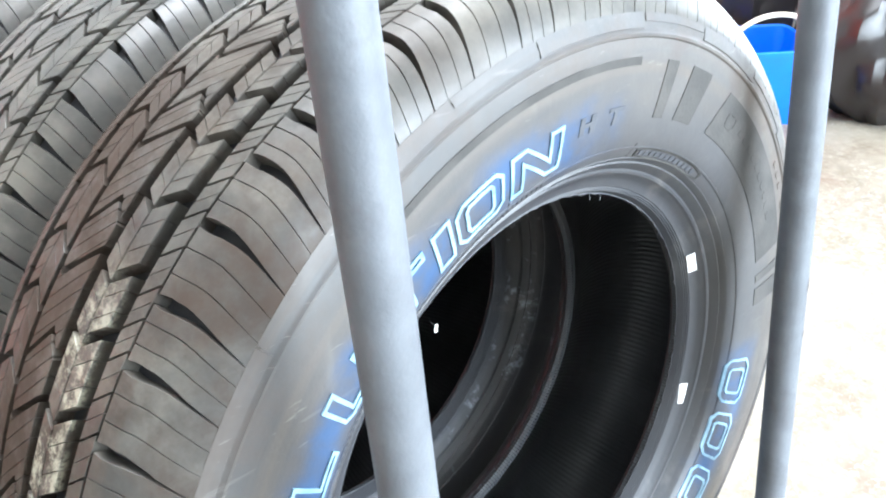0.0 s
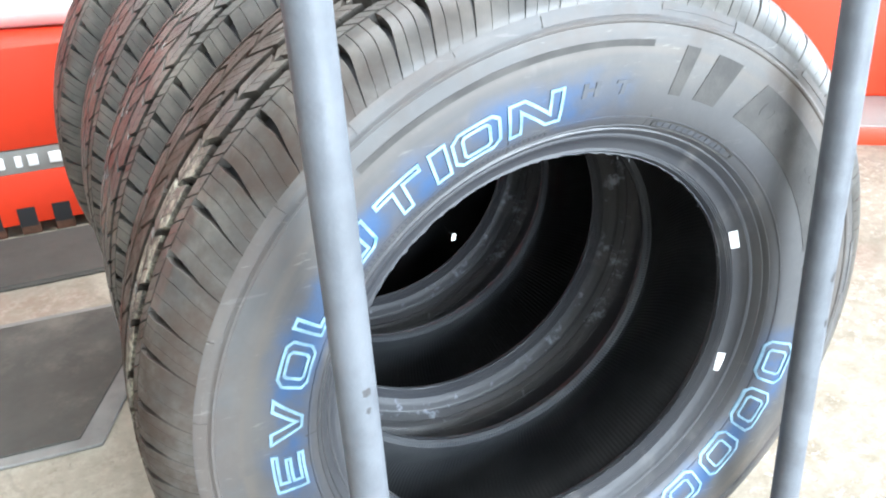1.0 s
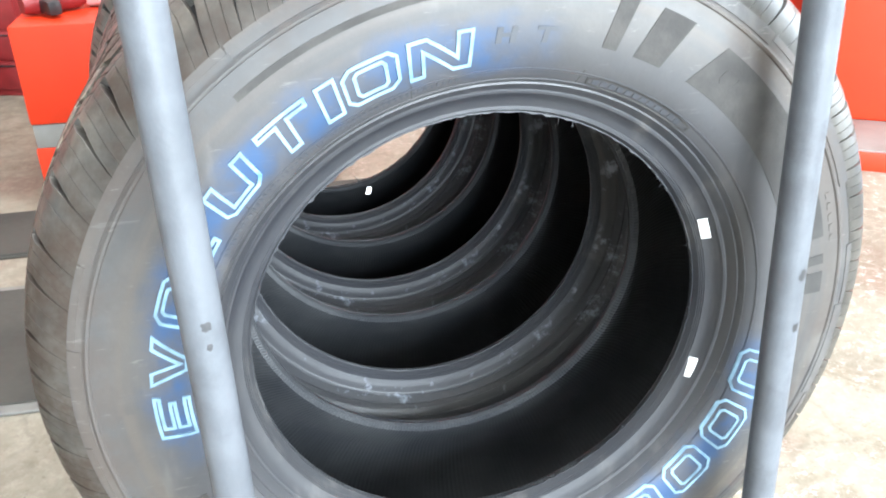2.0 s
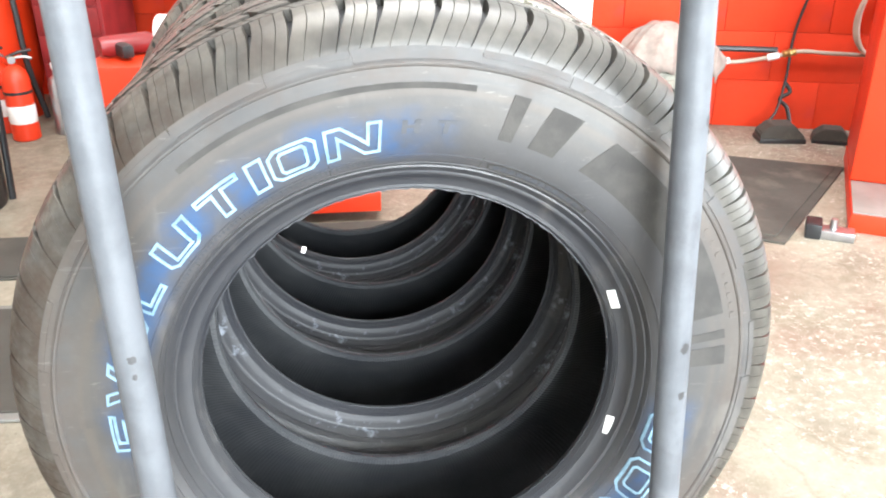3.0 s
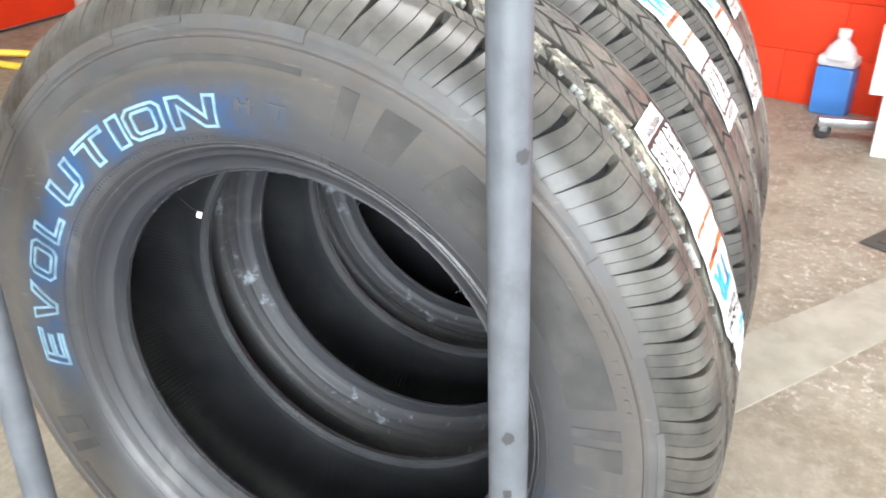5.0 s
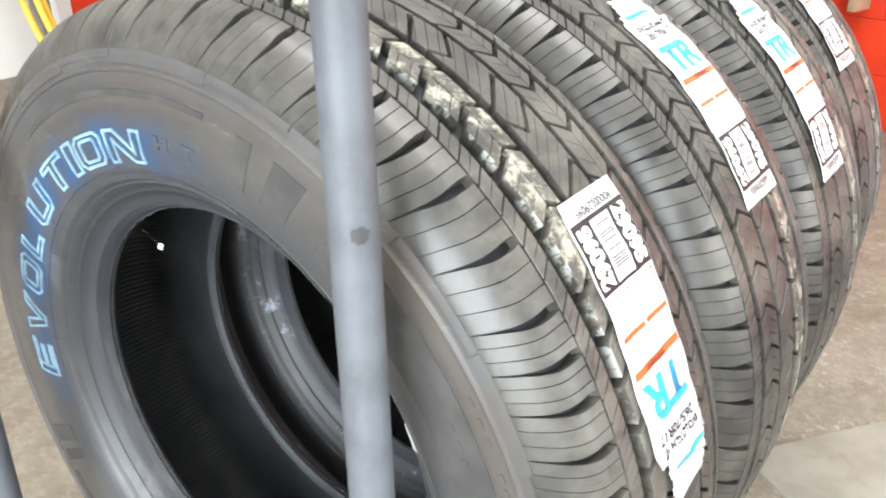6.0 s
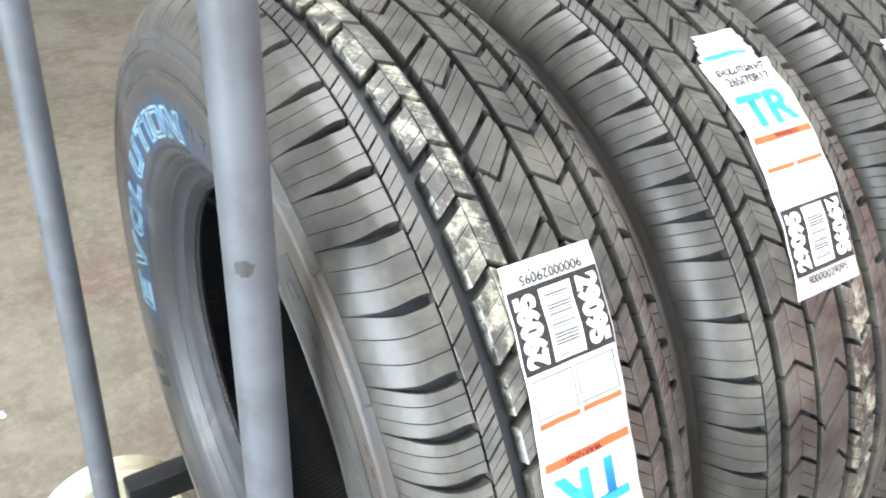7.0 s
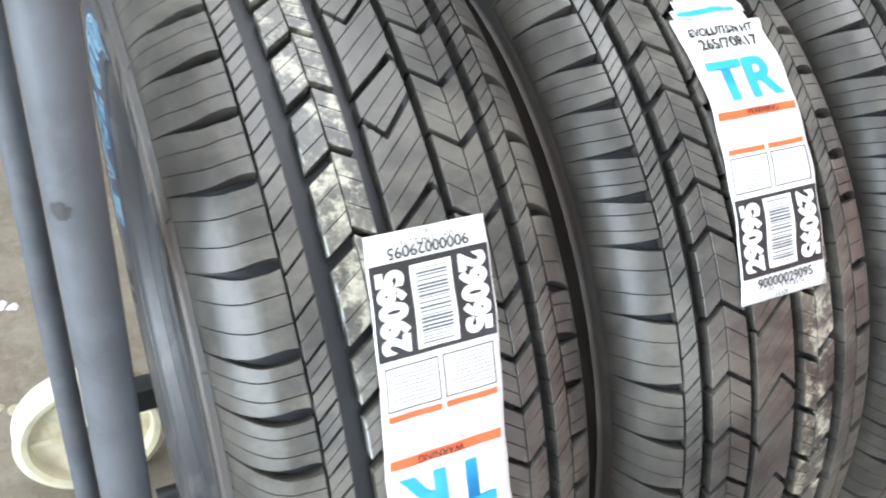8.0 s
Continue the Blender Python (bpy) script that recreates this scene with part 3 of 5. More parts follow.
def tread_label(tyre):
    h = 0.0368
    bm = label_rect(-h, 0.0, h, 0.192, 0.0)
    for i in range(5):                      # the torn end stands off the tread
        label_rect(-h + 0.004 * i, 0.192 + 0.007 * i, h - 0.010 + 0.002 * (i % 2), 0.199 + 0.007 * i, 0.0004 * i, bm)
    bmesh.ops.remove_doubles(bm, verts=bm.verts, dist=0.0012)
    label = part("tread_label", bm, "paper", tyre, "white paper tyre label with black and blue print")
    thick = label.modifiers.new("paper_thickness", "SOLIDIFY")
    thick.thickness = 0.0003
    part("code_panel", label_rect(-h + 0.001, 0.0165, h - 0.001, 0.068, 0.0004), "ink", label)
    part("barcode_panel", label_rect(-0.0125, 0.020, 0.0125, 0.0655, 0.0007), "paper", label)
    bars = bmesh.new()
    y, rng = 0.0225, random.Random(3)
    while y < 0.063:
        w = rng.choice((0.0005, 0.0008, 0.0012))
        label_rect(-0.0095, y, 0.0095, y + w, 0.0010, bars)
        y += w + rng.choice((0.0007, 0.0011, 0.0016))
    part("barcode", bars, "grey_ink", label)
    label_words("code_number", "29095", 0.0205, -0.0240, 0.0425, 90, "paper", label, 0.0013, 0.86)
    label_words("code_number", "29095", 0.0205, 0.0240, 0.0425, -90, "paper", label, 0.0013, 0.86)
    label_words("stock_number", "90000029095", 0.0090, 0.0, 0.0115, 0, "ink", label, 0.0001)
    label_words("plant_code", "WL1 37M RV74", 0.0050, 0.0, 0.0065, 0, "grey_ink", label)
    label_words("batch_code", "1Y1J9", 0.0045, -0.004, 0.0025, 0, "grey_ink", label)
    for x0, x1 in ((-0.033, -0.0015), (0.0015, 0.033)):
        lines = bmesh.new()
        for y in (0.0715, 0.0945):
            label_rect(x0, y, x1, y + 0.0008, 0.0006, lines)
        for x in (x0, x1 - 0.0005):
            label_rect(x, 0.0715, x + 0.0008, 0.0950, 0.0006, lines)
        for k in range(9):
            label_rect(x0 + 0.002, 0.0740 + 0.0021 * k, x1 - 0.003 - 0.004 * (k % 3 == 2), 0.0744 + 0.0021 * k, 0.0006, lines)
        part("notice_panel", lines, "grey_ink", label)
        part("notice_bar", label_rect(x0, 0.0975, x1, 0.1010, 0.0006), "orange_ink", label)
    part("warning_bar", label_rect(-0.034, 0.1215, 0.034, 0.1270, 0.0006), "orange_ink", label)
    label_words("warning_word", "WARNING", 0.0058, 0.004, 0.1243, 0, "ink", label, 0.0001)
    label_words("maker_letters", "TR", 0.0400, 0.0, 0.1470, 0, "blue_ink", label, 0.0013, 1.12)
    label_words("tyre_size", "265/70R17", 0.0118, 0.001, 0.1765, 0, "ink", label, 0.0002)
    label_words("tyre_model", "EVOLUTION HT", 0.0078, 0.0, 0.1865, 0, "ink", label, 0.0002)
    part("label_stripe", label_rect(-0.030, 0.2000, 0.020, 0.2035, 0.0022), "blue_ink", label)


def build_tyre():
    tyre = thing("tyre", "new black all-season tyre standing on edge, blue-washed outline lettering", "tyre", group="row of new tyres")
    # carcass: walls and groove floor
    base = []
    for y in np.concatenate([SURF_Y, WIDE - SURF_Y[::-1][1:]]):
        yy, r = crown_at(float(y), groove_depth(float(y)))
        base.append((r, yy))
    for side in (WALL + base[:2], [(r, WIDE - y) for r, y in WALL + base[:2]][::-1]):
        part("sidewall", lathe(side, 200, "y"), "sidewall", tyre)
    # groove floor: the shade between the blocks is put into its colour
    part("tread_base", lathe(base[1:-1], 200, "y"), "groove", tyre, "rubber floor of the tread grooves, black deepened for their shade")
    inside = [(0.2165, 0.0500), (0.2155, 0.0547), (0.2180, 0.0585), (0.2240, 0.0590), (0.2330, 0.0540), (0.2480, 0.0430), (0.2700, 0.0310), (0.3000, 0.0240), (0.3300, 0.0240),
              (0.3560, 0.0320), (0.3740, 0.0480), (0.3830, 0.0700), (0.3868, 0.0950), (0.3880, 0.1226)]
    prof = inside + [(r, WIDE - y) for r, y in inside[::-1][1:]]
    part("inner_liner", lathe(prof, 160, "y"), "liner", tyre, "black ribbed inner liner")
    part("bead_ring", lathe([(0.2362, 0.0316), (0.2376, 0.0298), (0.2398, 0.0292), (0.2412, 0.0300)], 160, "y"), "sidewall", tyre)
    # tread
    rib("shoulder_rib", 0.0075, 0.0520, 12, 0.4, 0.92, 2, tyre, bend=2.4, sipe=0.07, swell=1.1)
    diag = []
    for lo, hi in zip(PITCH, PITCH[1:]):
        diag += [lo, lo + (hi - lo) * 0.5]
    diag.append(PITCH[-1])
    rib("narrow_rib", 0.0536, 0.0660, 2, 1.5, 0.26, 1, tyre, turns=diag)
    rib("inner_rib", 0.0780, 0.0935, 2, 1.5, 1.15, 2, tyre)
    rib("inner_rib", 0.0943, 0.1070, 2, -1.0, 0.75, 2, tyre, turns=[t + 0.9 for t in PITCH])
    centre_rib(tyre)
    rib("inner_rib", 0.1550, 0.1712, 2, -1.6, 0.60, 2, tyre, turns=[t + 0.6 for t in PITCH])
    rib("inner_rib", 0.1720, 0.1850, 2, 1.4, 0.85, 2, tyre, turns=[t + 0.5 for t in PITCH])
    rib("narrow_rib", 0.1935, 0.2045, 2, 1.4, 0.26, 1, tyre, turns=diag)
    rib("shoulder_rib", 0.2060, 0.2377, 9, -0.4, 1.05, 2, tyre, bend=-1.2, sipe=0.07, swell=1.1)
    # stepped shoulder panels on the upper wall
    k = 0
    turn_about = 0
    while k < len(PITCH) - 3:
        span = 2 if turn_about % 2 else 3
        a, b = PITCH[k] + 0.05, PITCH[min(k + span, len(PITCH) - 1)] - 0.05
        bm = bmesh.new()
        cols = 14
        r_in = 0.3535 if turn_about % 2 else 0.3488
        rows = [(r_in, wall_y(r_in) + 0.001 + max(0, r_in - 0.350) * 0.5), (r_in + 0.0007, 0.0062 + (r_in - 0.3488) * 0.22), (0.3570, 0.0080), (0.3600, 0.0092)]
        grid = []
        for r, y in rows:
            grid.append([])
            for i in range(cols + 1):
                t = radians(a + (b - a) * (0.0 if i == 0 else 1.0 if i == cols else 0.006 + 0.988 * (i - 1) / (cols - 2)))
                grid[-1].append(bm.verts.new((r * math.cos(t), y - 0.0009 + (0.0025 if i in (0, cols) else 0), r * math.sin(t))))
        for p, q in zip(grid, grid[1:]):
            for i in range(cols):
                bm.faces.new((p[i], p[i + 1], q[i + 1], q[i]))
        part("shoulder_panel", bm, "sidewall", tyre)
        k += span
        turn_about += 1
    # matt moulded stripes
    wall_patch("wall_stripe", (79.7, 128, 79.7, 128, 0.3245, 0.3300), tyre, "matt_rubber", steps=40)
    wall_patch("wall_stripe", (74.1, 71.6, 73.6, 70.9, 0.286, 0.329), tyre, "matt_rubber", steps=4)
    wall_patch("wall_stripe", (68.4, 63.2, 67.0, 61.5, 0.286, 0.329), tyre, "matt_rubber", steps=6)
    wall_patch("wall_stripe", (57.5, 14.5, 54.8, 14.5, 0.287, 0.327), tyre, "matt_rubber", steps=40)
    wall_patch("wall_stripe", (11.0, 9.2, 11.0, 9.2, 0.287, 0.327), tyre, "matt_rubber", steps=3)
    wall_patch("wall_stripe", (7.6, 3.6, 7.6, 3.6, 0.287, 0.327), tyre, "matt_rubber", steps=4)
    wall_patch("wall_stripe", (200, 204, 200, 204, 0.287, 0.327), tyre, "matt_rubber", steps=5)
    wall_patch("wall_stripe", (206, 208.5, 206, 208.5, 0.287, 0.327), tyre, "matt_rubber", steps=4)
    wall_patch("wall_stripe", (211, 262, 211, 262, 0.3245, 0.330), tyre, "matt_rubber", steps=40)
    # raised letters, clockwise
    for glyph, turn, width in (("E", 182.2, 8.4), ("V", 171.2, 9.6), ("O", 159.8, 9.0), ("L", 150.0, 7.2), ("U", 138.0, 9.4), ("T", 126.2, 9.4), ("I", 118.2, 3.4), ("O", 111.2, 9.2), ("N", 100.2, 10.2)):
        wall_letter("wall_letter", glyph, turn, width, 0.2685, 0.2985, tyre, "letter")
    for glyph, turn, width in (("H", 89.8, 3.2), ("T", 83.6, 3.2)):
        wall_letter("small_wall_letter", glyph, turn, width, 0.284, 0.2965, tyre, "ghost", solid=True, lift=0.0007)
    for turn in (-14.2, -27.4, -40.6, -53.8):
        wall_letter("wall_mark", "O", turn, 10.8, 0.259, 0.2985, tyre, "letter")
    # unreadable small print and the plain emblem
    for turn in np.arange(46.5, 22, -2.6):
        wall_letter("print_bar", "bar", float(turn), 1.7, 0.3065, 0.3125, tyre, "matt_rubber", solid=True, lift=0.0009, italic=0)
    wall_letter("emblem", "bar", 51.2, 3.2, 0.302, 0.316, tyre, "matt_rubber", lift=0.0010, stroke=0.002)
    for turn in np.arange(72.2, 51.5, -1.75):
        wall_letter("print_bar", "bar", float(turn), 1.25, 0.2555, 0.2598, tyre, "ghost", solid=True, lift=0.0006, italic=0)
    wall_letter("print_frame", "bar", 62.0, 24.0, 0.2530, 0.2622, tyre, "matt_rubber", stroke=0.0012, italic=0, lift=0.0012)
    for turn in np.arange(98, 150, 1.1):
        wall_letter("tick", "I", float(turn), 0.42, 0.2575, 0.2605, tyre, "ghost", solid=True, lift=0.0007, italic=0)
    for turn in (31.0, 28.5, 26.0, 21.5, 19.5, 17.5, 15.5, 13.5):
        wall_letter("print_bar", "bar", turn, 1.3, 0.3335, 0.3385, tyre, "sidewall", solid=True, lift=0.0006, italic=0)
    for turn in (75.5, 106.0, 140.0, 176.0):
        wall_letter("mould_line", "I", turn, 0.18, 0.254, 0.266, tyre, "matt_rubber", solid=True, lift=0.0007)
    # ragged mould flash and vent hairs round the bead
    bm = bmesh.new()
    rng = random.Random(11)
    for y in (0.0500, WIDE - 0.0500):
        n = 300
        root = [bm.verts.new((0.2166 * math.cos(2 * math.pi * i / n), y, 0.2166 * math.sin(2 * math.pi * i / n))) for i in range(n)]
        tip = []
        for i in range(n):
            r = 0.2160 - rng.choice((0.0002, 0.0005, 0.0008, 0.0014, 0.0022 if i % 7 == 0 else 0.0006))
            tip.append(bm.verts.new((r * math.cos(2 * math.pi * i / n), y - 0.0006 * rng.random(), r * math.sin(2 * math.pi * i / n))))
        for i in range(n):
            j = (i + 1) % n
            bm.faces.new((root[i], root[j], tip[j], tip[i]))
    for i in range(9):
        a = rng.uniform(0, 2 * math.pi)
        r = 0.2158
        c, s = math.cos(a), math.sin(a)
        tube([(r * c, 0.050, r * s), ((r - 0.004) * c, 0.048, (r - 0.004) * s + 0.001), ((r - 0.006) * c, 0.0475, (r - 0.006) * s + 0.001)], 0.0004, 5, 2, bm)
    part("mould_flash", bm, "sidewall", tyre, "ragged rubber flash")
    tread_label(tyre)
    return tyre


tyre = build_tyre()
tyre.matrix_world = pose(0, 0, AXLE_Z)
for k, roll_on in ((1, 106.7), (2, 113.6), (3, 104.5)):
    copy = copy_thing(tyre, pose((0.0, -0.008, -0.036)[k - 1], k * SPACING + WIDE, AXLE_Z, 0, 0, 180) @ pose(0, 0, 0, 0, -roll_on, 0))
    tagged(copy, "new black tyre standing behind another, white chalked tread, paper label")
    for part_of in copy.children:
        if part_of.name.startswith("tread_label"):
            part_of.location.y = (-0.012, 0.022, 0.018)[k - 1]
# a paper tag on a thread inside the first tyre's bead
tag = part("thread_tag", box(-0.0024, -0.0004, -0.0032, 0.0024, 0.0004, 0.0032, 0.0003), "tape", tyre, "small white paper tag")
tag.matrix_local = pose(-0.102, 0.055, 0.155, 0, 20, 25)
part("thread", tube([(0.0, 0, 0.003), (-0.009, 0.0, 0.005), (-0.020, -0.002, 0.012)], 0.00018, 5, 3), "liner", tag)
# two strips of white tape on the front bead of the first tyre
for turn, r, lean in ((22.5, 0.2285, 8), (-18.3, 0.2310, -24)):
    bm = box(-0.0047, -0.0005, -0.0115, 0.0047, 0.0005, 0.0115, 0.0003)
    ob = part("bead_tape", bm, "tape", tyre, "strip of white tape")
    ob.matrix_local = pose(r * math.cos(radians(turn)), 0.0370, r * math.sin(radians(turn)), 0, -turn, 0) @ pose(0, 0, 0, 0, 0, -28) @ pose(0, 0, 0, 0, lean * 0.4, 0)


# ---------------------------------------------------------------- tyre trolley
def lean_on(x, y, z):
    """The posts lean a little."""
    return (x + (-0.0218 if x < 0 else -0.0374) * (z - AXLE_Z), y + 0.0418 * (z - AXLE_Z), z)


def worn_spot(c, facing, w, seed):
    """A ragged patch of bare metal wrapped on a post at c."""
    bm = bmesh.new()
    rng = random.Random(int(seed * 1000))
    rings = []
    for k in (0.05, 0.5, 1.0):
        ring = []
        for i in range(16):
            a = 2 * math.pi * i / 16
            q = k * (1 + 0.25 * rng.uniform(-1, 1) * k)
            t = facing + 0.75 * w * q * math.cos(a) / 0.015
            r = 0.01535 - 0.0003 * k
            ring.append(bm.verts.new((c.x + r * math.cos(t), c.y + r * math.sin(t), c.z + w * q * math.sin(a))))
        rings.append(ring)
    bm.faces.new(rings[0])
    for p, q in zip(rings, rings[1:]):
        for i in range(16):
            bm.faces.new((p[i], p[(i + 1) % 16], q[(i + 1) % 16], q[i]))
    return bm


trolley = thing("tyre_trolley", "grey steel tyre trolley with upright posts and cream wheels", "trolley", pose(0, 0, 0))
for px, py in ((-0.2391, -0.0871), (0.2485, -0.0497)):
    post = part("post", rod(lean_on(px, py, 0.085), lean_on(px, py, 1.55), 0.0150, 28), "pole", trolley, "grey painted tubular steel post")
    for z, w in (((0.648, 0.0045), (0.632, 0.003)) if px < 0 else ((0.596, 0.0065), (0.813, 0.008), (0.545, 0.005))):
        c = Vector(lean_on(px, py, z))
        facing = math.atan2(-1, 0.25 if px < 0 else 1.6 if z > 0.8 else 0.3)
        part("paint_chip", worn_spot(c, facing, w, z), "pole_chip", post)
# base: cross tube at the posts, rails that cradle the tyres, axles
for x in (-0.3075,):
    part("side_tube", box(x - 0.0175, -0.066, 0.160, x + 0.0175, 0.90, 0.200, 0.004), "black_steel", trolley, "black square side tube")
part("cross_tube", box(-0.255, -0.070, 0.085, 0.255, -0.030, 0.118, 0.004), "black_steel", trolley)
for x in (-0.155, 0.155):
    part("cradle_rail", rod((x, -0.02, 0.128), (x, 0.98, 0.128), 0.0150, 16), "black_steel", trolley)
    part("rail_foot", box(x - 0.015, 0.93, 0.0, x + 0.015, 0.96, 0.118, 0.003), "black_steel", trolley)
part("back_tube", box(-0.20, 0.90, 0.085, 0.20, 0.935, 0.114, 0.004), "black_steel", trolley)


def trolley_wheel(x, y, out):
    r = 0.105
    s = out
    rim = part("wheel", lathe([(0.020, 0.012 * s), (0.034, 0.013 * s), (0.060, 0.006 * s), (0.082, 0.004 * s), (0.086, 0.020 * s), (0.0945, 0.022 * s), (r, 0.017 * s), (r - 0.006, 0.0), (r, -0.017 * s), (0.0945, -0.022 * s),
                               (0.086, -0.020 * s), (0.082, -0.004 * s), (0.030, -0.006 * s), (0.020, -0.016 * s)], 56, "x", None, None, True), "cream", trolley, "cream plastic trolley wheel")
    rim.location = (x, y, r)
    hub = part("hub", lathe([(0.0, 0.020), (0.010, 0.020), (0.012, 0.016), (0.021, 0.015), (0.021, -0.018), (0.0, -0.018)], 24, "x"), "rust", rim, "rusty hub")
    for k in range(6):
        a = 2 * math.pi * k / 6
        c, q = math.cos(a), math.sin(a)
        part("spoke", tube([(0.0, 0.030 * c, 0.030 * q), (0.0, 0.084 * c, 0.084 * q)], 0.0085, 6), "cream", rim)
    return rim


for s in (-1, 1):
    trolley_wheel(0.345 * s, -0.085, s)
    part("axle", rod((0.235 * s, -0.085, 0.105), (0.372 * s, -0.085, 0.105), 0.008, 12), "steel", trolley)
    part("axle_bracket", tube([(0.2365 * s, -0.070, 0.225), (0.262 * s, -0.060, 0.160), (0.272 * s, -0.050, 0.090)], 0.0095, 8, 4), "pole", trolley)

# ---------------------------------------------------------------- building shell
solo("floor", box(-6, -5, -0.15, 6, 6, 0.0), "concrete", "worn stained concrete workshop floor with paint specks", "floor", kind="structure")
# ceiling, south and east walls are unseen, added to enclose and shape the light
solo("ceiling", box(-6, -5, 3.8, 6, 6, 4.0), "off_white", "plain off-white workshop ceiling out of view, added to enclose the light", "ceiling", kind="structure")
bm = box(-6, -5.0, 0, -0.5, -4.8, 3.8)
box(3.7, -5.0, 0, 6, -4.8, 3.8, 0, bm)
box(-0.5, -5.0, 3.2, 3.7, -4.8, 3.8, 0, bm)
solo("wall_south", bm, "off_white", "plain plastered wall out of view, added round an open bay door", "wall", kind="structure")
bm = box(5.4, -4.8, 0, 5.6, -1.2, 3.8)
box(5.4, 2.4, 0, 5.6, 6, 3.8, 0, bm)
box(5.4, -1.2, 3.0, 5.6, 2.4, 3.8, 0, bm)
solo("wall_east", bm, "off_white", "plain plastered wall out of view, added round an open side door", "wall", kind="structure")
bm = box(-5.2, -4.8, 0, -5.0, 1.40, 3.8)
box(-5.0, 1.20, 0, -3.7, 1.40, 3.8, 0, bm)
box(-3.7, 1.20, 0, -3.5, 6, 3.8, 0, bm)
solo("wall_west", bm, "off_white", "white plastered wall with a step in it", "wall", kind="structure")

# red block wall behind the workshop, at an angle to the tyre row
WALL_A = radians(-17)
WALL_M = pose(1.52, 2.53, 0, 0, 0, -17)
north = tagged(new("wall_north"), "red painted concrete block wall", "wall", kind="structure")
north.matrix_world = WALL_M
part("backing", box(-6.9, 0.02, 0, 3.2, 0.22, 1.164), "red_wall", north)
# upper part is out of view, added off-white to weaken the red bounce
part("upper_wall", box(-6.9, 0.002, 1.164, 3.2, 0.22, 3.8), "off_white", north, "unseen off-white upper wall, added to cut the red bounce")
BLOCK_L, BLOCK_H = 0.397, 0.194
block_meshes = {}


def wall_block(length):
    key = round(length, 3)
    if key not in block_meshes:
        block_meshes[key] = mesh_of("block", box(0.0008, 0.0, 0.0008, length - 0.0008, 0.02, BLOCK_H - 0.0008, 0.0022), "red_wall")
    return block_meshes[key]


def lay_blocks():
    for row in range(6):
        x = -3.6 - (BLOCK_L / 2 if row % 2 else 0)
        while x < 2.4:
            ob = new("block", wall_block(BLOCK_L))
            ob.parent = north
            ob.location = (x, 0.0015 * math.sin(x * 7 + row), row * BLOCK_H)
            x += BLOCK_L


lay_blocks()

# ---------------------------------------------------------------- floor coverings
def flat(name, pts, z0, z1, material, label, category, kind="structure"):
    return solo(name, prism(pts, z0, z1, 0.001), material, label, category, kind=kind, smooth=False)


def rubber_mat(pts, label, edge="rubber_mat"):
    mat = thing("rubber_mat", label, "mat")
    cx, cy = sum(p[0] for p in pts) / 4, sum(p[1] for p in pts) / 4
    part("border", prism(pts, 0.0, 0.007, 0.002), edge, mat)
    inner = []
    for x, y in pts:
        d = Vector((cx - x, cy - y))
        d = d.normalized() * 0.045
        inner.append((x + d.x, y + d.y))
    part("tread_field", prism(inner, 0.006, 0.011, 0.002), "rubber_mat", mat)
    return mat


rubber_mat([(0.63, 1.68), (1.203, 1.36), (1.74, 1.95), (1.025, 2.304)], "dark grey worn rubber mat on the concrete floor")
rubber_mat([(-1.35, 0.80), (-0.485, 0.752), (-0.28, 1.235), (-1.15, 1.275)], "dark rubber floor mat with a lighter grey border", "mat_edge")
rubber_mat([(-1.30, 1.425), (0.25, 1.395), (0.25, 1.675), (-1.30, 1.700)], "dark rubber mat in front of the red cabinet")
patch = flat("floor_patch_pale", [(0.241, 0.915), (0.39, 0.82), (0.864, 1.476), (0.728, 1.562)], -0.01, 0.002, "pale_concrete", "pale square of repaired concrete", "floor")

# ---------------------------------------------------------------- red equipment
def red_cabinet(m, length, depth, height, band0, band1, notches, label):
    """A red steel cabinet with a grey band; its front is the x axis, facing -y."""
    cab = thing("equipment_cabinet", label, "cabinet", m)
    part("body", box(0, 0, band1, length, depth, height, 0.008), "red", cab, "glossy red steel body")
    part("band", box(0.004, 0.004, band0, length - 0.004, depth, band1 - 0.0005, 0.003), "grey_band", cab, "grey painted band")
    part("plinth", box(0, 0, 0.035 if notches else 0.0, length, depth, band0 - 0.0005, 0.005), "red", cab)
    return cab


left_cab = red_cabinet(pose(-0.74, 1.70, 0, 0, 0, -1.0), 0.80, 0.42, 0.495, 0.175, 0.240, True, "low red steel equipment cabinet with grey band, brown feet")
for i in range(4):
    x = 0.04 + 0.085 * i
    part("foot", box(x, 0.012, 0.0, x + 0.048, 0.06, 0.042, 0.004), "rust", left_cab, "brown foot block")
    # black plate on the plinth face stands in for the shaded opening
    part("notch_shade", prism([(x + 0.002, -0.003), (x + 0.046, -0.003), (x + 0.046, 0.006), (x + 0.002, 0.006)], 0.030, 0.082), "black", left_cab)
for i, (x, w) in enumerate(((0.10, 0.030), (0.155, 0.016), (0.185, 0.024), (0.235, 0.040), (0.30, 0.018), (0.345, 0.030))):
    part("band_mark", box(x, -0.0015, 0.193, x + w, 0.006, 0.222, 0.002), "white", left_cab, "white printed mark")

right_cab = thing("lift_column", "red steel lift column on a low grey-topped base", "lift", pose(1.435, 1.425, 0, 0, 0, -30))
part("column", box(0.0, 0.30, 0.062, 0.66, 0.72, 1.25, 0.008), "red", right_cab, "glossy red steel column")
base = part("base", box(0.0, 0.0, 0.0, 0.66, 0.72, 0.058, 0.004), "red", right_cab, "red base plate")
part("base_top", box(0.004, 0.006, 0.054, 0.656, 0.298, 0.063, 0.002), "grey_band", base, "worn grey top of the base")
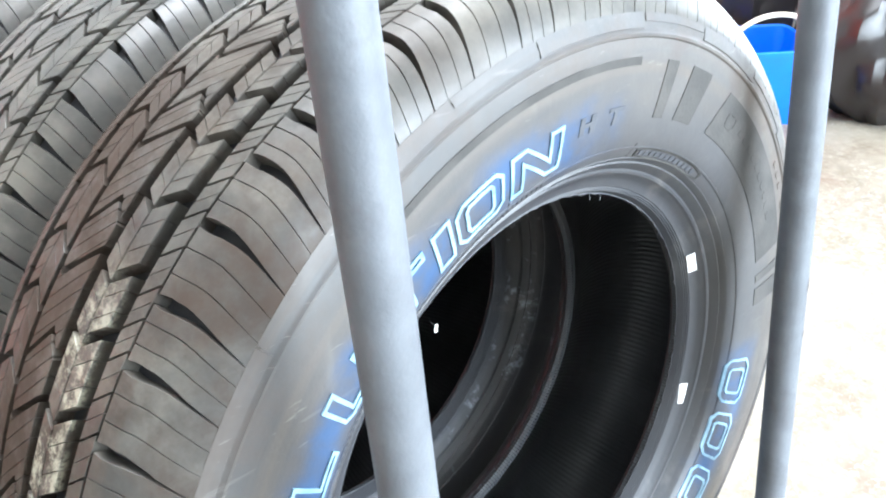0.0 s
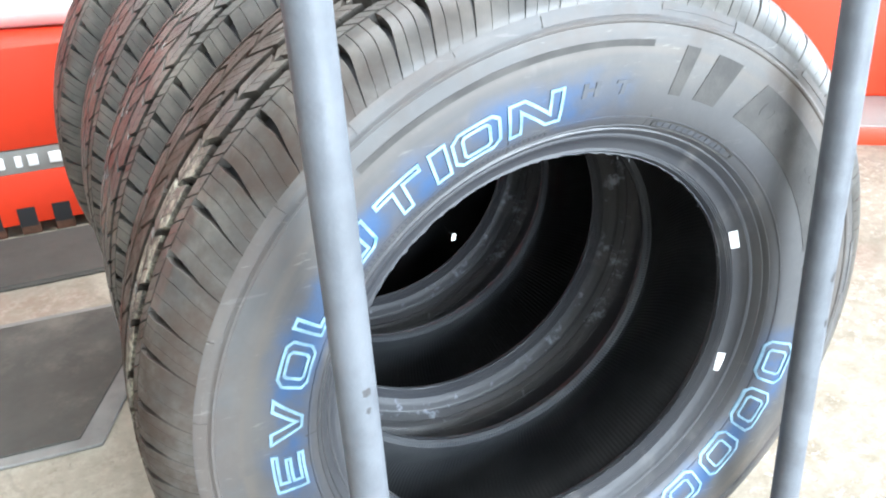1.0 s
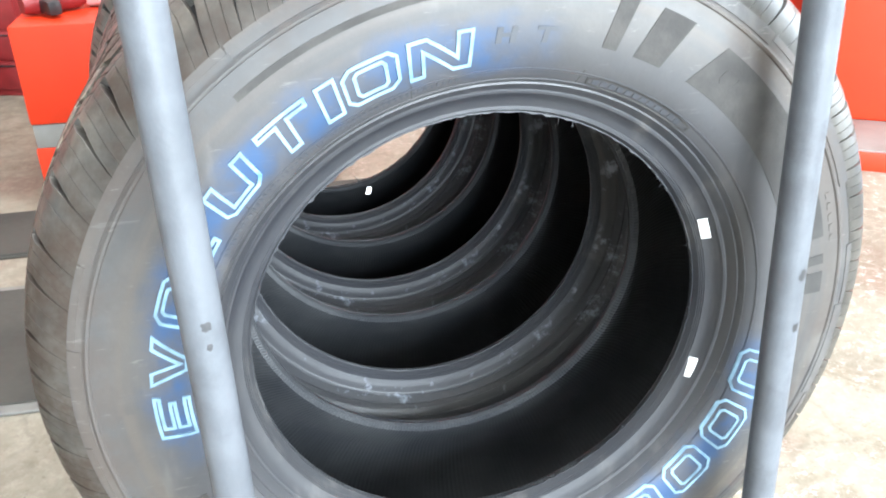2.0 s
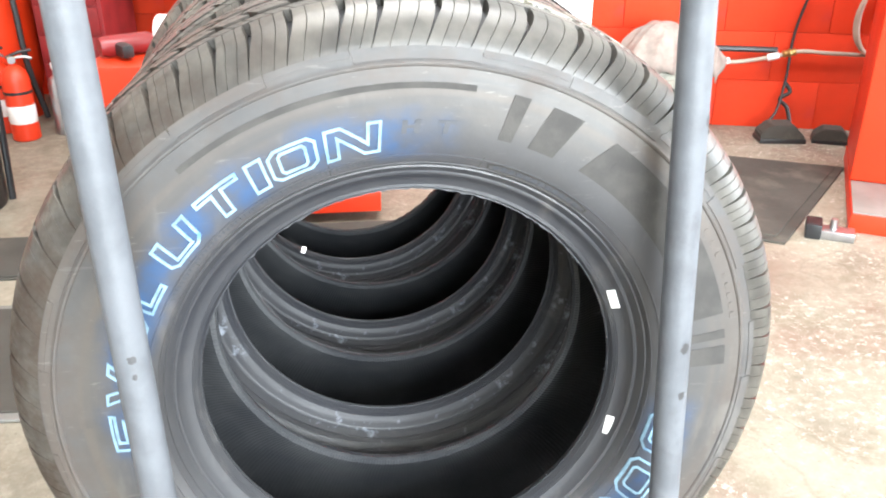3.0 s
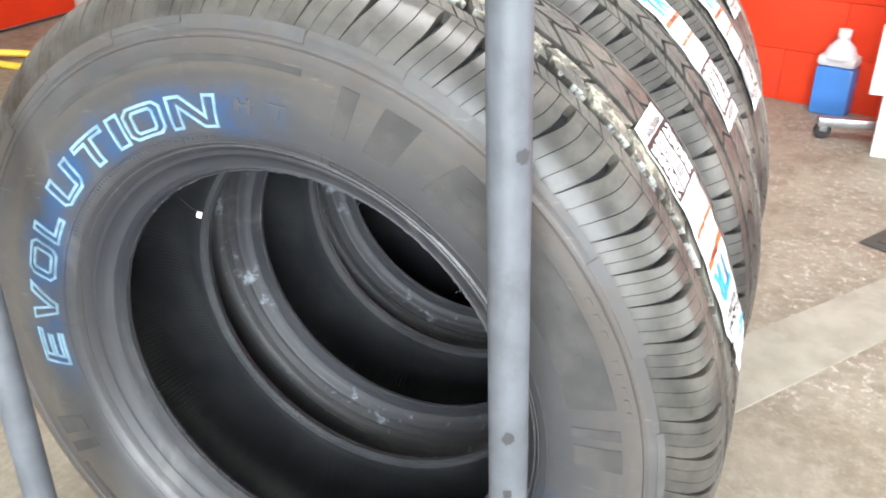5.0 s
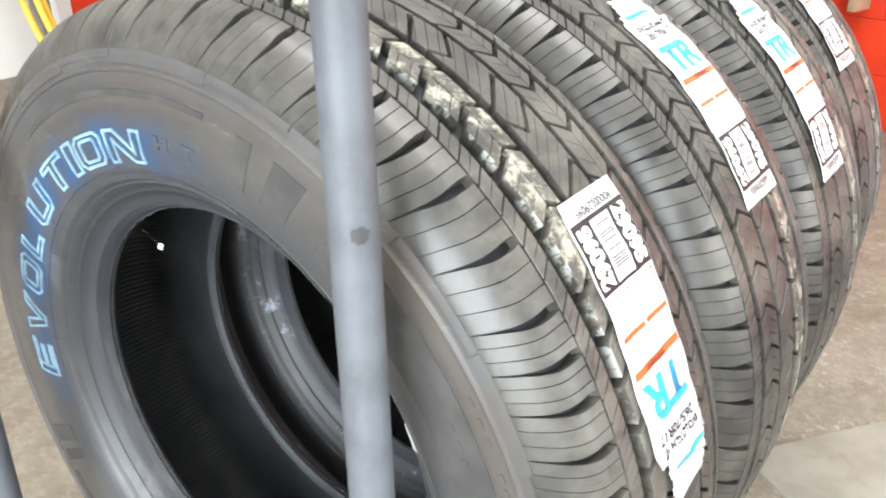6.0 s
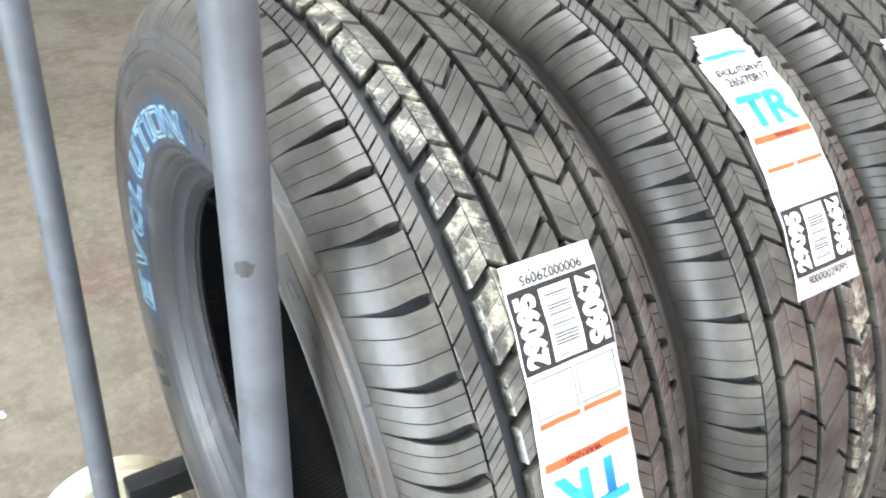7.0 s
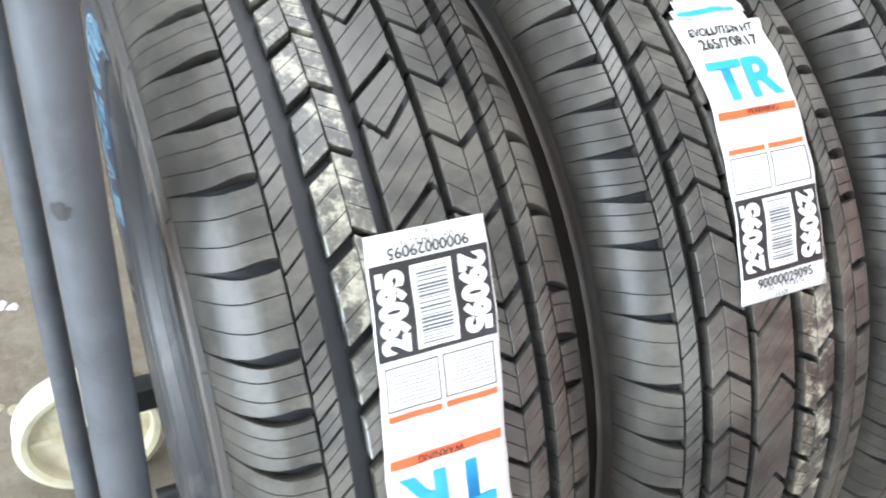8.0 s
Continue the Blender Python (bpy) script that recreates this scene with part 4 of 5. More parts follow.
for k, w in ((0, 0.018), (1, 0.026)):
    part("stamp", box(0.52, -0.0012, 0.036 - 0.014 * k, 0.52 + w, 0.004, 0.041 - 0.014 * k, 0.0006), "deep_red", base)
for x in (0.12, 0.40):
    part("bolt", lathe([(0.0, 0.078), (0.010, 0.077), (0.012, 0.072), (0.012, 0.062), (0.0, 0.062)], 6), "black_steel", right_cab).location = (x, 0.20, 0)
arm = thing("lift_pad", "steel lifting pad on the floor beside the red cabinet", "lift pad", pose(1.395, 1.385, 0, 0, 0, -30))
part("pad", box(-0.085, -0.035, 0.0, 0.030, 0.020, 0.028, 0.004), "steel", arm)
part("clamp", box(-0.105, -0.045, 0.0, -0.060, 0.030, 0.046, 0.006), "black_steel", arm)
part("bolt", lathe([(0.0, 0.060), (0.010, 0.058), (0.011, 0.028), (0.0, 0.028)], 12), "steel", arm).location = (-0.03, -0.008, 0)

# ---------------------------------------------------------------- along the red wall
def pail(name, label, r0, r1, h, material, m, rim=True, wobble=None):
    t = thing(name, label, "bucket", m)
    th = 0.003
    prof = [(0.0, 0.0), (r0, 0.0), (r1, h * 0.80)]
    if rim:
        prof += [(r1 + 0.005, h * 0.80), (r1 + 0.006, h * 0.835), (r1 + 0.001, h * 0.84), (r1 + 0.002, h * 0.90), (r1 + 0.006, h * 0.905), (r1 + 0.006, h * 0.935), (r1 + 0.002, h * 0.94)]
    prof += [(r1 + 0.003, h), (r1 - th, h), (r0 - th, 0.004), (0.0, 0.004)]
    part("body", lathe(prof, 48, "z", wobble), material, t)
    return t


bucket = pail("bucket", "grey mortar-stained plastic bucket with an ivory handle, cloth-covered", 0.110, 0.120, 0.295, "bucket_grey", pose(1.180, 2.445, 0, 0, 0, 12))
pts = []
for i in range(13):
    a = math.pi * i / 12
    pts.append((-0.128 * math.cos(a), -0.030 - 0.105 * math.sin(a), 0.262 - 0.135 * math.sin(a)))
handle = part("handle", tube(pts, 0.0042, 8, 2), "bail", bucket, "ivory bail handle")
part("grip", tube(pts[5:8], 0.0085, 10, 3), "white", handle)


def cloth(name, label, m, rx, ry, h, tail, seed):
    """A heaped rag: a dome with folds that sags over its edge."""
    rng = random.Random(seed)
    ph = [rng.uniform(0, 6.28) for _ in range(6)]
    bm = bmesh.new()
    rings = []
    R, S = 16, 64
    for j in range(R + 1):
        t = j / R
        ring = []
        for i in range(S):
            a = 2 * math.pi * i / S
            fold = 1 + 0.07 * t * math.sin(7 * a + ph[0]) + 0.05 * t * math.sin(13 * a + ph[1] + 4 * t) + 0.04 * math.sin(3 * a + ph[2])
            z = h * (1 - t ** 2.4) - tail * max(0, t - 0.8) * 5 * (0.6 + 0.4 * math.sin(5 * a + ph[3]))
            z += 0.012 * math.sin(9 * t + 3 * a + ph[4]) * t + 0.006 * math.sin(17 * a + 11 * t + ph[5]) * t
            ring.append(bm.verts.new((rx * min(1, t * 1.15) * fold * math.cos(a), ry * min(1, t * 1.15) * fold * math.sin(a), z)))
        rings.append(ring)
    for p, q in zip(rings, rings[1:]):
        for i in range(S):
            bm.faces.new((p[i], p[(i + 1) % S], q[(i + 1) % S], q[i]))
    bmesh.ops.remove_doubles(bm, verts=bm.verts, dist=1e-5)
    ob = solo(name, bm, "cloth", label, "cloth", m)
    thick = ob.modifiers.new("cloth_thickness", "SOLIDIFY")
    thick.thickness = 0.003
    return ob


rag = cloth("rag", "dusty brown cloth heaped over the bucket", pose(1.190, 2.44, 0.298, 0, 0, 10), 0.158, 0.130, 0.150, 0.035, 4)
rag2 = cloth("rag", "dusty cloth hanging off the bucket's side", pose(1.365, 2.43, 0.300, 0, 14, 0), 0.090, 0.085, 0.065, 0.07, 9)

# white board box and its lid
box_thing = thing("carton", "white cardboard carton leaning with a wider white lid on top", "box", pose(0.782, 2.395, 0, 0, 0, -4))
part("body", box(-0.108, -0.045, 0.0, 0.108, 0.075, 0.205, 0.004), "white", box_thing)
part("lid", box(-0.150, -0.060, 0.205, 0.142, 0.085, 0.395, 0.004), "white", box_thing)
part("flap", box(-0.120, -0.030, 0.395, 0.110, 0.070, 0.62, 0.004), "white", box_thing)
part("print", box(-0.125, -0.0625, 0.330, -0.085, -0.0590, 0.392, 0.0005), "blue_ink", box_thing, "pale blue print")

# washer fluid jug
jug = thing("fluid_jug", "milky plastic jug of blue washer fluid against the red wall", "jug", pose(0.545, 2.785, 0, 0, 0, -17))
part("fluid", box(-0.066, -0.045, 0.0, 0.066, 0.045, 0.178, 0.016), "blue_fluid", jug, "blue washer fluid")
bm = box(-0.067, -0.046, 0.178, 0.067, 0.046, 0.215, 0.016)
lathe([(0.060, 0.21), (0.045, 0.245), (0.022, 0.268), (0.020, 0.285), (0.0, 0.285)], 24, "z", None, bm)
part("shoulder", bm, "clear_grey", jug, "milky empty shoulder")
part("cap", lathe([(0.023, 0.283), (0.023, 0.305), (0.0, 0.307)], 20), "white", jug)

# low steel bar stand beside the jug
stand = thing("floor_stand", "low steel bar stand on castors behind the white carton", "stand", pose(0.74, 2.52, 0, 0, 0, 8))
part("bar", box(-0.24, -0.022, 0.045, 0.26, 0.022, 0.075, 0.004), "steel", stand)
for x in (-0.22, 0.24):
    part("castor", lathe([(0.0, -0.012), (0.024, -0.012), (0.028, -0.006), (0.028, 0.006), (0.024, 0.012), (0.0, 0.012)], 24, "y"), "black", stand).location = (x, 0, 0.028)
    part("fork", box(x - 0.012, -0.018, 0.028, x + 0.012, 0.018, 0.050, 0.002), "steel", stand)

# pipes and hoses on the red wall, in the wall's own frame
def on_wall_run(name, label, category, pts, radius, material, smooth=6):
    ob = solo(name, tube([WALL_M @ Vector(p) for p in pts], radius, 10, smooth), material, label, category)
    return ob


pipe = on_wall_run("air_pipe", "black iron air pipe along the red wall", "pipe", [(-0.40, -0.035, 0.325), (0.18, -0.035, 0.325)], 0.012, "black_steel", 0)
hose = on_wall_run("air_hose", "tan air hose with white couplings on the red wall", "hose", [(-0.10, -0.05, 0.28), (0.02, -0.05, 0.275), (0.16, -0.05, 0.30), (0.26, -0.05, 0.325), (0.36, -0.05, 0.322), (0.52, -0.05, 0.318)], 0.008, "hose_tan")
for u in (-0.02, 0.165):
    c = WALL_M @ Vector((u, -0.05, 0.277 if u < 0 else 0.302))
    fit = solo("hose_coupling", lathe([(0.0, -0.022), (0.013, -0.022), (0.014, -0.018), (0.014, 0.018), (0.013, 0.022), (0.0, 0.022)], 16, "x"), "white", "white hose coupling on the red wall", "coupling", Matrix.Translation(c) @ pose(0, 0, 0, 0, -8 if u < 0 else -14, -17))
c = WALL_M @ Vector((0.225, -0.05, 0.318))
solo("air_valve", lathe([(0.0, -0.028), (0.010, -0.028), (0.016, -0.020), (0.012, -0.010), (0.018, 0.0), (0.012, 0.010), (0.015, 0.022), (0.0, 0.024)], 16, "x"), "brass", "brass air valve on the wall pipe", "valve", Matrix.Translation(c) @ pose(0, 0, 0, 0, -14, -17))
loops = []
for k in range(40):
    a = 2 * math.pi * k / 12
    loops.append((0.545 + (0.105 + 0.006 * math.sin(k)) * math.cos(a), -0.055 - 0.002 * k * 0.5, 0.46 + 0.145 * math.sin(a)))
coil = on_wall_run("hose_coil", "coil of tan hose hanging on the red wall", "hose", loops, 0.007, "hose_tan", 3)
cord = on_wall_run("power_cord", "black cord hanging down the red wall to a block", "cord", [(0.30, -0.03, 0.95), (0.28, -0.03, 0.62), (0.235, -0.035, 0.40), (0.225, -0.06, 0.22), (0.20, -0.10, 0.10), (0.16, -0.13, 0.05)], 0.0055, "black")
knot = on_wall_run("cord_knot", "bunched black cord tied in a knot", "cord", [(0.225, -0.06, 0.20), (0.245, -0.075, 0.17), (0.21, -0.08, 0.14), (0.24, -0.09, 0.11), (0.255, -0.11, 0.05), (0.245, -0.14, 0.02)], 0.008, "black")
cord2 = on_wall_run("power_cord", "black cable slung beside the red cabinet", "cord", [(0.66, -0.04, 0.75), (0.62, -0.05, 0.42), (0.585, -0.08, 0.22), (0.53, -0.11, 0.13), (0.50, -0.13, 0.03)], 0.008, "black")


def wedge_block(x, y, turn, s, label):
    t = thing("wheel_chock", label, "chock", pose(x, y, 0, 0, 0, turn))
    bm = bmesh.new()
    pts = [(-0.10 * s, 0.0), (0.10 * s, 0.0), (0.10 * s, 0.03 * s), (0.045 * s, 0.085 * s), (-0.055 * s, 0.085 * s), (-0.10 * s, 0.045 * s)]
    for side in (-0.055 * s, 0.055 * s):
        bm.faces.new([bm.verts.new((px, side, pz)) for px, pz in pts])
    bm.verts.ensure_lookup_table()
    n = len(pts)
    for i in range(n):
        j = (i + 1) % n
        bm.faces.new((bm.verts[i], bm.verts[j], bm.verts[n + j], bm.verts[n + i]))
    bmesh.ops.bevel(bm, geom=bm.edges[:], offset=0.004, segments=2, affect="EDGES")
    part("body", bm, "rubber_mat", t)
    part("base", box(-0.105 * s, -0.06 * s, 0.0, 0.105 * s, 0.06 * s, 0.022 * s, 0.004), "black", t)
    return t


wedge_block(1.670, 2.30, -10, 0.85, "black rubber wheel chock with a dusty top")
wedge_block(1.86, 2.25, -25, 0.70, "small black rubber wheel chock beside the cords")

# ---------------------------------------------------------------- corner with bin and bags
def waste_bin(m):
    t = thing("waste_bin", "bright blue plastic waste bin standing on the floor", "bin", m)
    bm = bmesh.new()

    def loop(w, d, z, c):
        pts = []
        for sx, sy, a0 in ((1, 1, 0), (-1, 1, 90), (-1, -1, 180), (1, -1, 270)):
            for k in range(5):
                a = radians(a0 + 22.5 * k)
                pts.append(bm.verts.new((sx * (w - c) + c * math.cos(a), sy * (d - c) + c * math.sin(a), z)))
        return pts
    rings = [loop(0.105, 0.145, 0.0, 0.03), loop(0.108, 0.148, 0.006, 0.03), loop(0.132, 0.180, 0.240, 0.035), loop(0.140, 0.188, 0.241, 0.037), loop(0.142, 0.190, 0.257, 0.037), loop(0.136, 0.184, 0.261, 0.036), loop(0.129, 0.177, 0.255, 0.034), loop(0.102, 0.142, 0.006, 0.028)]
    for p, q in zip(rings, rings[1:]):
        for i in range(20):
            bm.faces.new((p[i], p[(i + 1) % 20], q[(i + 1) % 20], q[i]))
    bm.faces.new(rings[0][::-1])
    bm.faces.new(rings[-1])
    part("body", bm, "blue", t)
    hoop = [(0.146 * math.cos(a), -0.04 - 0.05 * math.sin(a), 0.232 + 0.125 * math.sin(a)) for a in (math.pi * i / 12 for i in range(13))]
    part("handle", tube(hoop, 0.0085, 10, 3), "bail", t, "pale grey hoop handle")
    return t


waste_bin(pose(2.30, 1.03, 0, 0, 0, -42))
frame_rack = thing("pipe_frame", "pale bent pipe frame leaning behind the blue bin", "frame", pose(2.46, 1.30, 0))
part("stay", tube([(-0.18, 0.25, 0.0), (0.02, 0.20, 0.66), (0.05, 0.22, 0.9)], 0.011, 10, 4), "bail", frame_rack)


def bag(label, m, rx, ry, h, seed):
    rng = random.Random(seed)
    ph = [rng.uniform(0, 6.28) for _ in range(8)]
    bm = bmesh.new()
    rings = []
    R, S = 26, 56
    for j in range(R + 1):
        t = j / R
        z = h * t
        prof = math.sin(math.pi * min(1, t * 0.93 + 0.07)) ** 0.45 * (1 - 0.55 * t ** 3)
        ring = []
        for i in range(S):
            a = 2 * math.pi * i / S
            k = 1 + 0.10 * math.sin(3 * a + ph[0] + 3 * t) + 0.07 * math.sin(5 * a - 7 * t + ph[1]) + 0.045 * math.sin(11 * a + 9 * t + ph[2]) + 0.03 * math.sin(19 * a - 15 * t + ph[3]) + 0.05 * math.sin(8 * t + ph[4] + a)
            ring.append(bm.verts.new((rx * prof * k * math.cos(a), ry * prof * k * math.sin(a), z)))
        rings.append(ring)
    for p, q in zip(rings, rings[1:]):
        for i in range(S):
            bm.faces.new((p[i], p[(i + 1) % S], q[(i + 1) % S], q[i]))
    bm.faces.new(rings[0][::-1])
    bm.faces.new(rings[-1])
    return solo("rubbish_bag", bm, "black_bag", label, "bag", m)


bag("full black plastic rubbish bag slumped on the floor", pose(2.58, 0.70, 0, 0, 0, 20), 0.33, 0.30, 0.66, 1)
bag("black plastic rubbish bag beside the blue bin", pose(2.72, 1.36, 0, 0, 0, 60), 0.33, 0.30, 0.84, 2)
bag("crumpled black plastic bag piled at the wall", pose(3.10, 0.55, 0, 0, 0, 0), 0.28, 0.30, 0.55, 3)

# ---------------------------------------------------------------- far side: extinguishers, tank, machine
def extinguisher(x, y, turn):
    t = thing("fire_extinguisher", "red fire extinguisher with a black band standing on the floor", "extinguisher", pose(x, y, 0, 0, 0, turn), group="pair of fire extinguishers")
    body = part("cylinder", lathe([(0.0, 0.0), (0.047, 0.0), (0.052, 0.006), (0.052, 0.235), (0.047, 0.262), (0.032, 0.282), (0.016, 0.292), (0.016, 0.305), (0.0, 0.305)], 36), "red", t)
    part("strap", lathe([(0.0525, 0.185), (0.0535, 0.186), (0.0535, 0.196), (0.0525, 0.197)], 36), "black", t, "black strap")
    part("data_plate", lathe([(0.0526, 0.07), (0.0531, 0.071), (0.0531, 0.140), (0.0526, 0.141)], 36, "z", lambda a, r, h: 1.0 if -2.2 < (a if a < math.pi else a - 2 * math.pi) < -1.5 else 0.985), "white", t, "white data plate")
    part("valve", box(-0.014, -0.014, 0.300, 0.014, 0.014, 0.328, 0.004), "brass", t)
    part("gauge", lathe([(0.0, -0.020), (0.014, -0.020), (0.015, -0.012), (0.0, -0.012)], 20, "y"), "steel", t).location = (0, 0, 0.315)
    part("lever", tube([(-0.02, 0, 0.322), (0.03, 0, 0.340), (0.075, 0, 0.345)], 0.006, 8, 3), "black", t)
    part("grip", tube([(0.0, 0, 0.318), (0.04, 0, 0.322), (0.072, 0, 0.312)], 0.006, 8, 3), "steel", t)
    return t


extinguisher(-1.285, 2.72, 20)
extinguisher(-1.40, 2.84, -35)
bottle = thing("gas_bottle", "small scratched steel gas bottle beside the extinguishers", "bottle", pose(-1.150, 2.78, 0))
part("cylinder", lathe([(0.0, 0.0), (0.034, 0.0), (0.038, 0.006), (0.038, 0.20), (0.030, 0.225), (0.014, 0.238), (0.012, 0.265), (0.0, 0.266)], 32), "steel", bottle)
part("cap", lathe([(0.015, 0.262), (0.016, 0.285), (0.0, 0.288)], 18), "white", bottle)
tank = thing("air_tank", "tall red steel air tank standing on the floor", "tank", pose(-1.50, 3.10, 0))
part("shell", lathe([(0.0, 0.06), (0.12, 0.075), (0.18, 0.12), (0.20, 0.18), (0.20, 1.30), (0.18, 1.37), (0.11, 1.42), (0.0, 1.44)], 56), "red", tank)
part("foot_ring", lathe([(0.165, 0.0), (0.175, 0.0), (0.175, 0.13), (0.165, 0.13)], 48, "z", None, None, True), "red", tank)
part("hose", tube([(0.16, -0.14, 0.80), (0.19, -0.16, 0.5), (0.20, -0.17, 0.25), (0.23, -0.14, 0.02)], 0.012, 10, 5), "black", tank, "black rubber hose")
part("band", lathe([(0.2005, 0.70), (0.203, 0.701), (0.203, 0.722), (0.2005, 0.723)], 56), "black_steel", tank)

# black tub of scrap parts, and the dark chest behind
tub = thing("parts_tub", "round black tub full of metal scrap with a yellow sticker", "tub", pose(-1.27, 1.98, 0, 0, 0, 0))
part("shell", lathe([(0.0, 0.0), (0.135, 0.0), (0.140, 0.010), (0.150, 0.230), (0.158, 0.232), (0.160, 0.246), (0.154, 0.252), (0.146, 0.246), (0.140, 0.040), (0.0, 0.035)], 48), "black", tub, "black plastic shell")
part("rim", lathe([(0.1605, 0.232), (0.1625, 0.236), (0.1625, 0.246), (0.1605, 0.250)], 48), "grey_band", tub)
part("sticker", lathe([(0.1465, 0.105), (0.1470, 0.106), (0.1490, 0.175), (0.1485, 0.176)], 96, "z", lambda a, r, h: 1.008 if 4.95 < a < 5.45 else 0.98), "yellow", tub, "yellow warning sticker")
scrap_rng = random.Random(21)
for k in range(16):
    a, r = scrap_rng.uniform(0, 6.28), scrap_rng.uniform(0.01, 0.10)
    x, y, z = r * math.cos(a), r * math.sin(a), 0.17 + 0.06 * scrap_rng.random()
    d = Vector((scrap_rng.uniform(-1, 1), scrap_rng.uniform(-1, 1), scrap_rng.uniform(0.1, 0.8))).normalized() * scrap_rng.uniform(0.03, 0.07)
    scrap = solo("scrap_part", tube([(x - d.x, y - d.y, z - 0.3 * d.z), (x, y, z + 0.01), (x + d.x, y + d.y, z + d.z)], scrap_rng.uniform(0.005, 0.011), 8, 3), scrap_rng.choice(("steel", "steel", "rust", "black_steel", "red")), "bent metal scrap part in the black tub", "scrap", pose(-1.27, 1.98, 0), group="scrap in the tub")
for k, (r, z) in enumerate(((0.105, 0.285), (0.085, 0.335), (0.060, 0.382))):
    ring = [(r * math.cos(2 * math.pi * i / 20), r * math.sin(2 * math.pi * i / 20), z + 0.010 * math.sin(3 * i + k)) for i in range(21)]
    solo("rubber_ring", tube(ring, 0.026, 12, 2), "black", "black rubber ring stacked over the scrap tub", "rubber ring", pose(-1.30, 2.02, 0), group="stacked rubber rings")
part("handle", tube([(0.14, 0.06, 0.0), (0.16, 0.09, 0.6), (0.15, 0.12, 1.2)], 0.011, 10, 4), "black_steel", tub, "black steel upright")
chest = thing("tool_chest", "tall dark red steel tool chest with closed drawers", "tool chest", pose(-1.06, 3.02, 0, 0, 0, -17))
part("body", box(-0.15, -0.13, 0.0, 0.15, 0.12, 0.62, 0.006), "deep_red", chest)
for k in range(5):
    d = part("drawer", box(-0.135, -0.140, 0.03 + 0.115 * k, 0.135, -0.128, 0.135 + 0.115 * k, 0.004), "deep_red", chest)
    part("pull", box(-0.09, -0.146, 0.117 + 0.115 * k, 0.09, -0.139, 0.123 + 0.115 * k, 0.002), "black_steel", d)

# things on top of the low red cabinet
shelf = thing("wall_shelf", "pale wooden shelf plank over the low red cabinet", "shelf", pose(-0.62, 3.03, 0, 0, 0, -17))
part("plank", box(-0.75, -0.13, 0.545, 0.55, 0.16, 0.575, 0.004), "wood", shelf)
for x in (-0.7, 0.5):
    part("bracket", box(x - 0.015, 0.05, 0.42, x + 0.015, 0.165, 0.545, 0.003), "wood", shelf)
roll = solo("paper_roll", lathe([(0.018, -0.11), (0.050, -0.11), (0.052, -0.107), (0.052, 0.107), (0.050, 0.11), (0.018, 0.11)], 40, "x", None, None, True), "white", "white paper towel roll lying on the red cabinet", "paper roll", pose(-0.46, 1.90, 0.547, 0, 0, -12))
tool = thing("impact_wrench", "red and black hand tool lying on the red cabinet", "tool", pose(-0.64, 1.86, 0.495, 0, 0, 30))
part("barrel", lathe([(0.0, -0.09), (0.024, -0.09), (0.030, -0.07), (0.030, 0.05), (0.018, 0.08), (0.010, 0.10), (0.0, 0.10)], 24, "x"), "deep_red", tool).location = (0, 0, 0.032)
part("grip", box(-0.055, -0.09, 0.008, -0.020, 0.0, 0.045, 0.010), "black", tool)
part("socket", lathe([(0.0, 0.10), (0.013, 0.10), (0.014, 0.13), (0.0, 0.13)], 16, "x"), "steel", tool).location = (0, 0, 0.032)
driver = thing("screwdriver", "screwdriver with a blue handle on the red cabinet", "tool", pose(-0.66, 1.96, 0.508, 0, 0, 75))
part("handle", lathe([(0.0, -0.06), (0.011, -0.058), (0.013, -0.02), (0.009, 0.03), (0.0, 0.03)], 14, "x"), "blue", driver)
part("shaft", rod((0.03, 0, 0), (0.13, 0, 0), 0.003, 8), "steel", driver)
pail("bucket", "white plastic pail on the floor by the red wall", 0.085, 0.105, 0.24, "white", pose(-0.12, 2.78, 0))

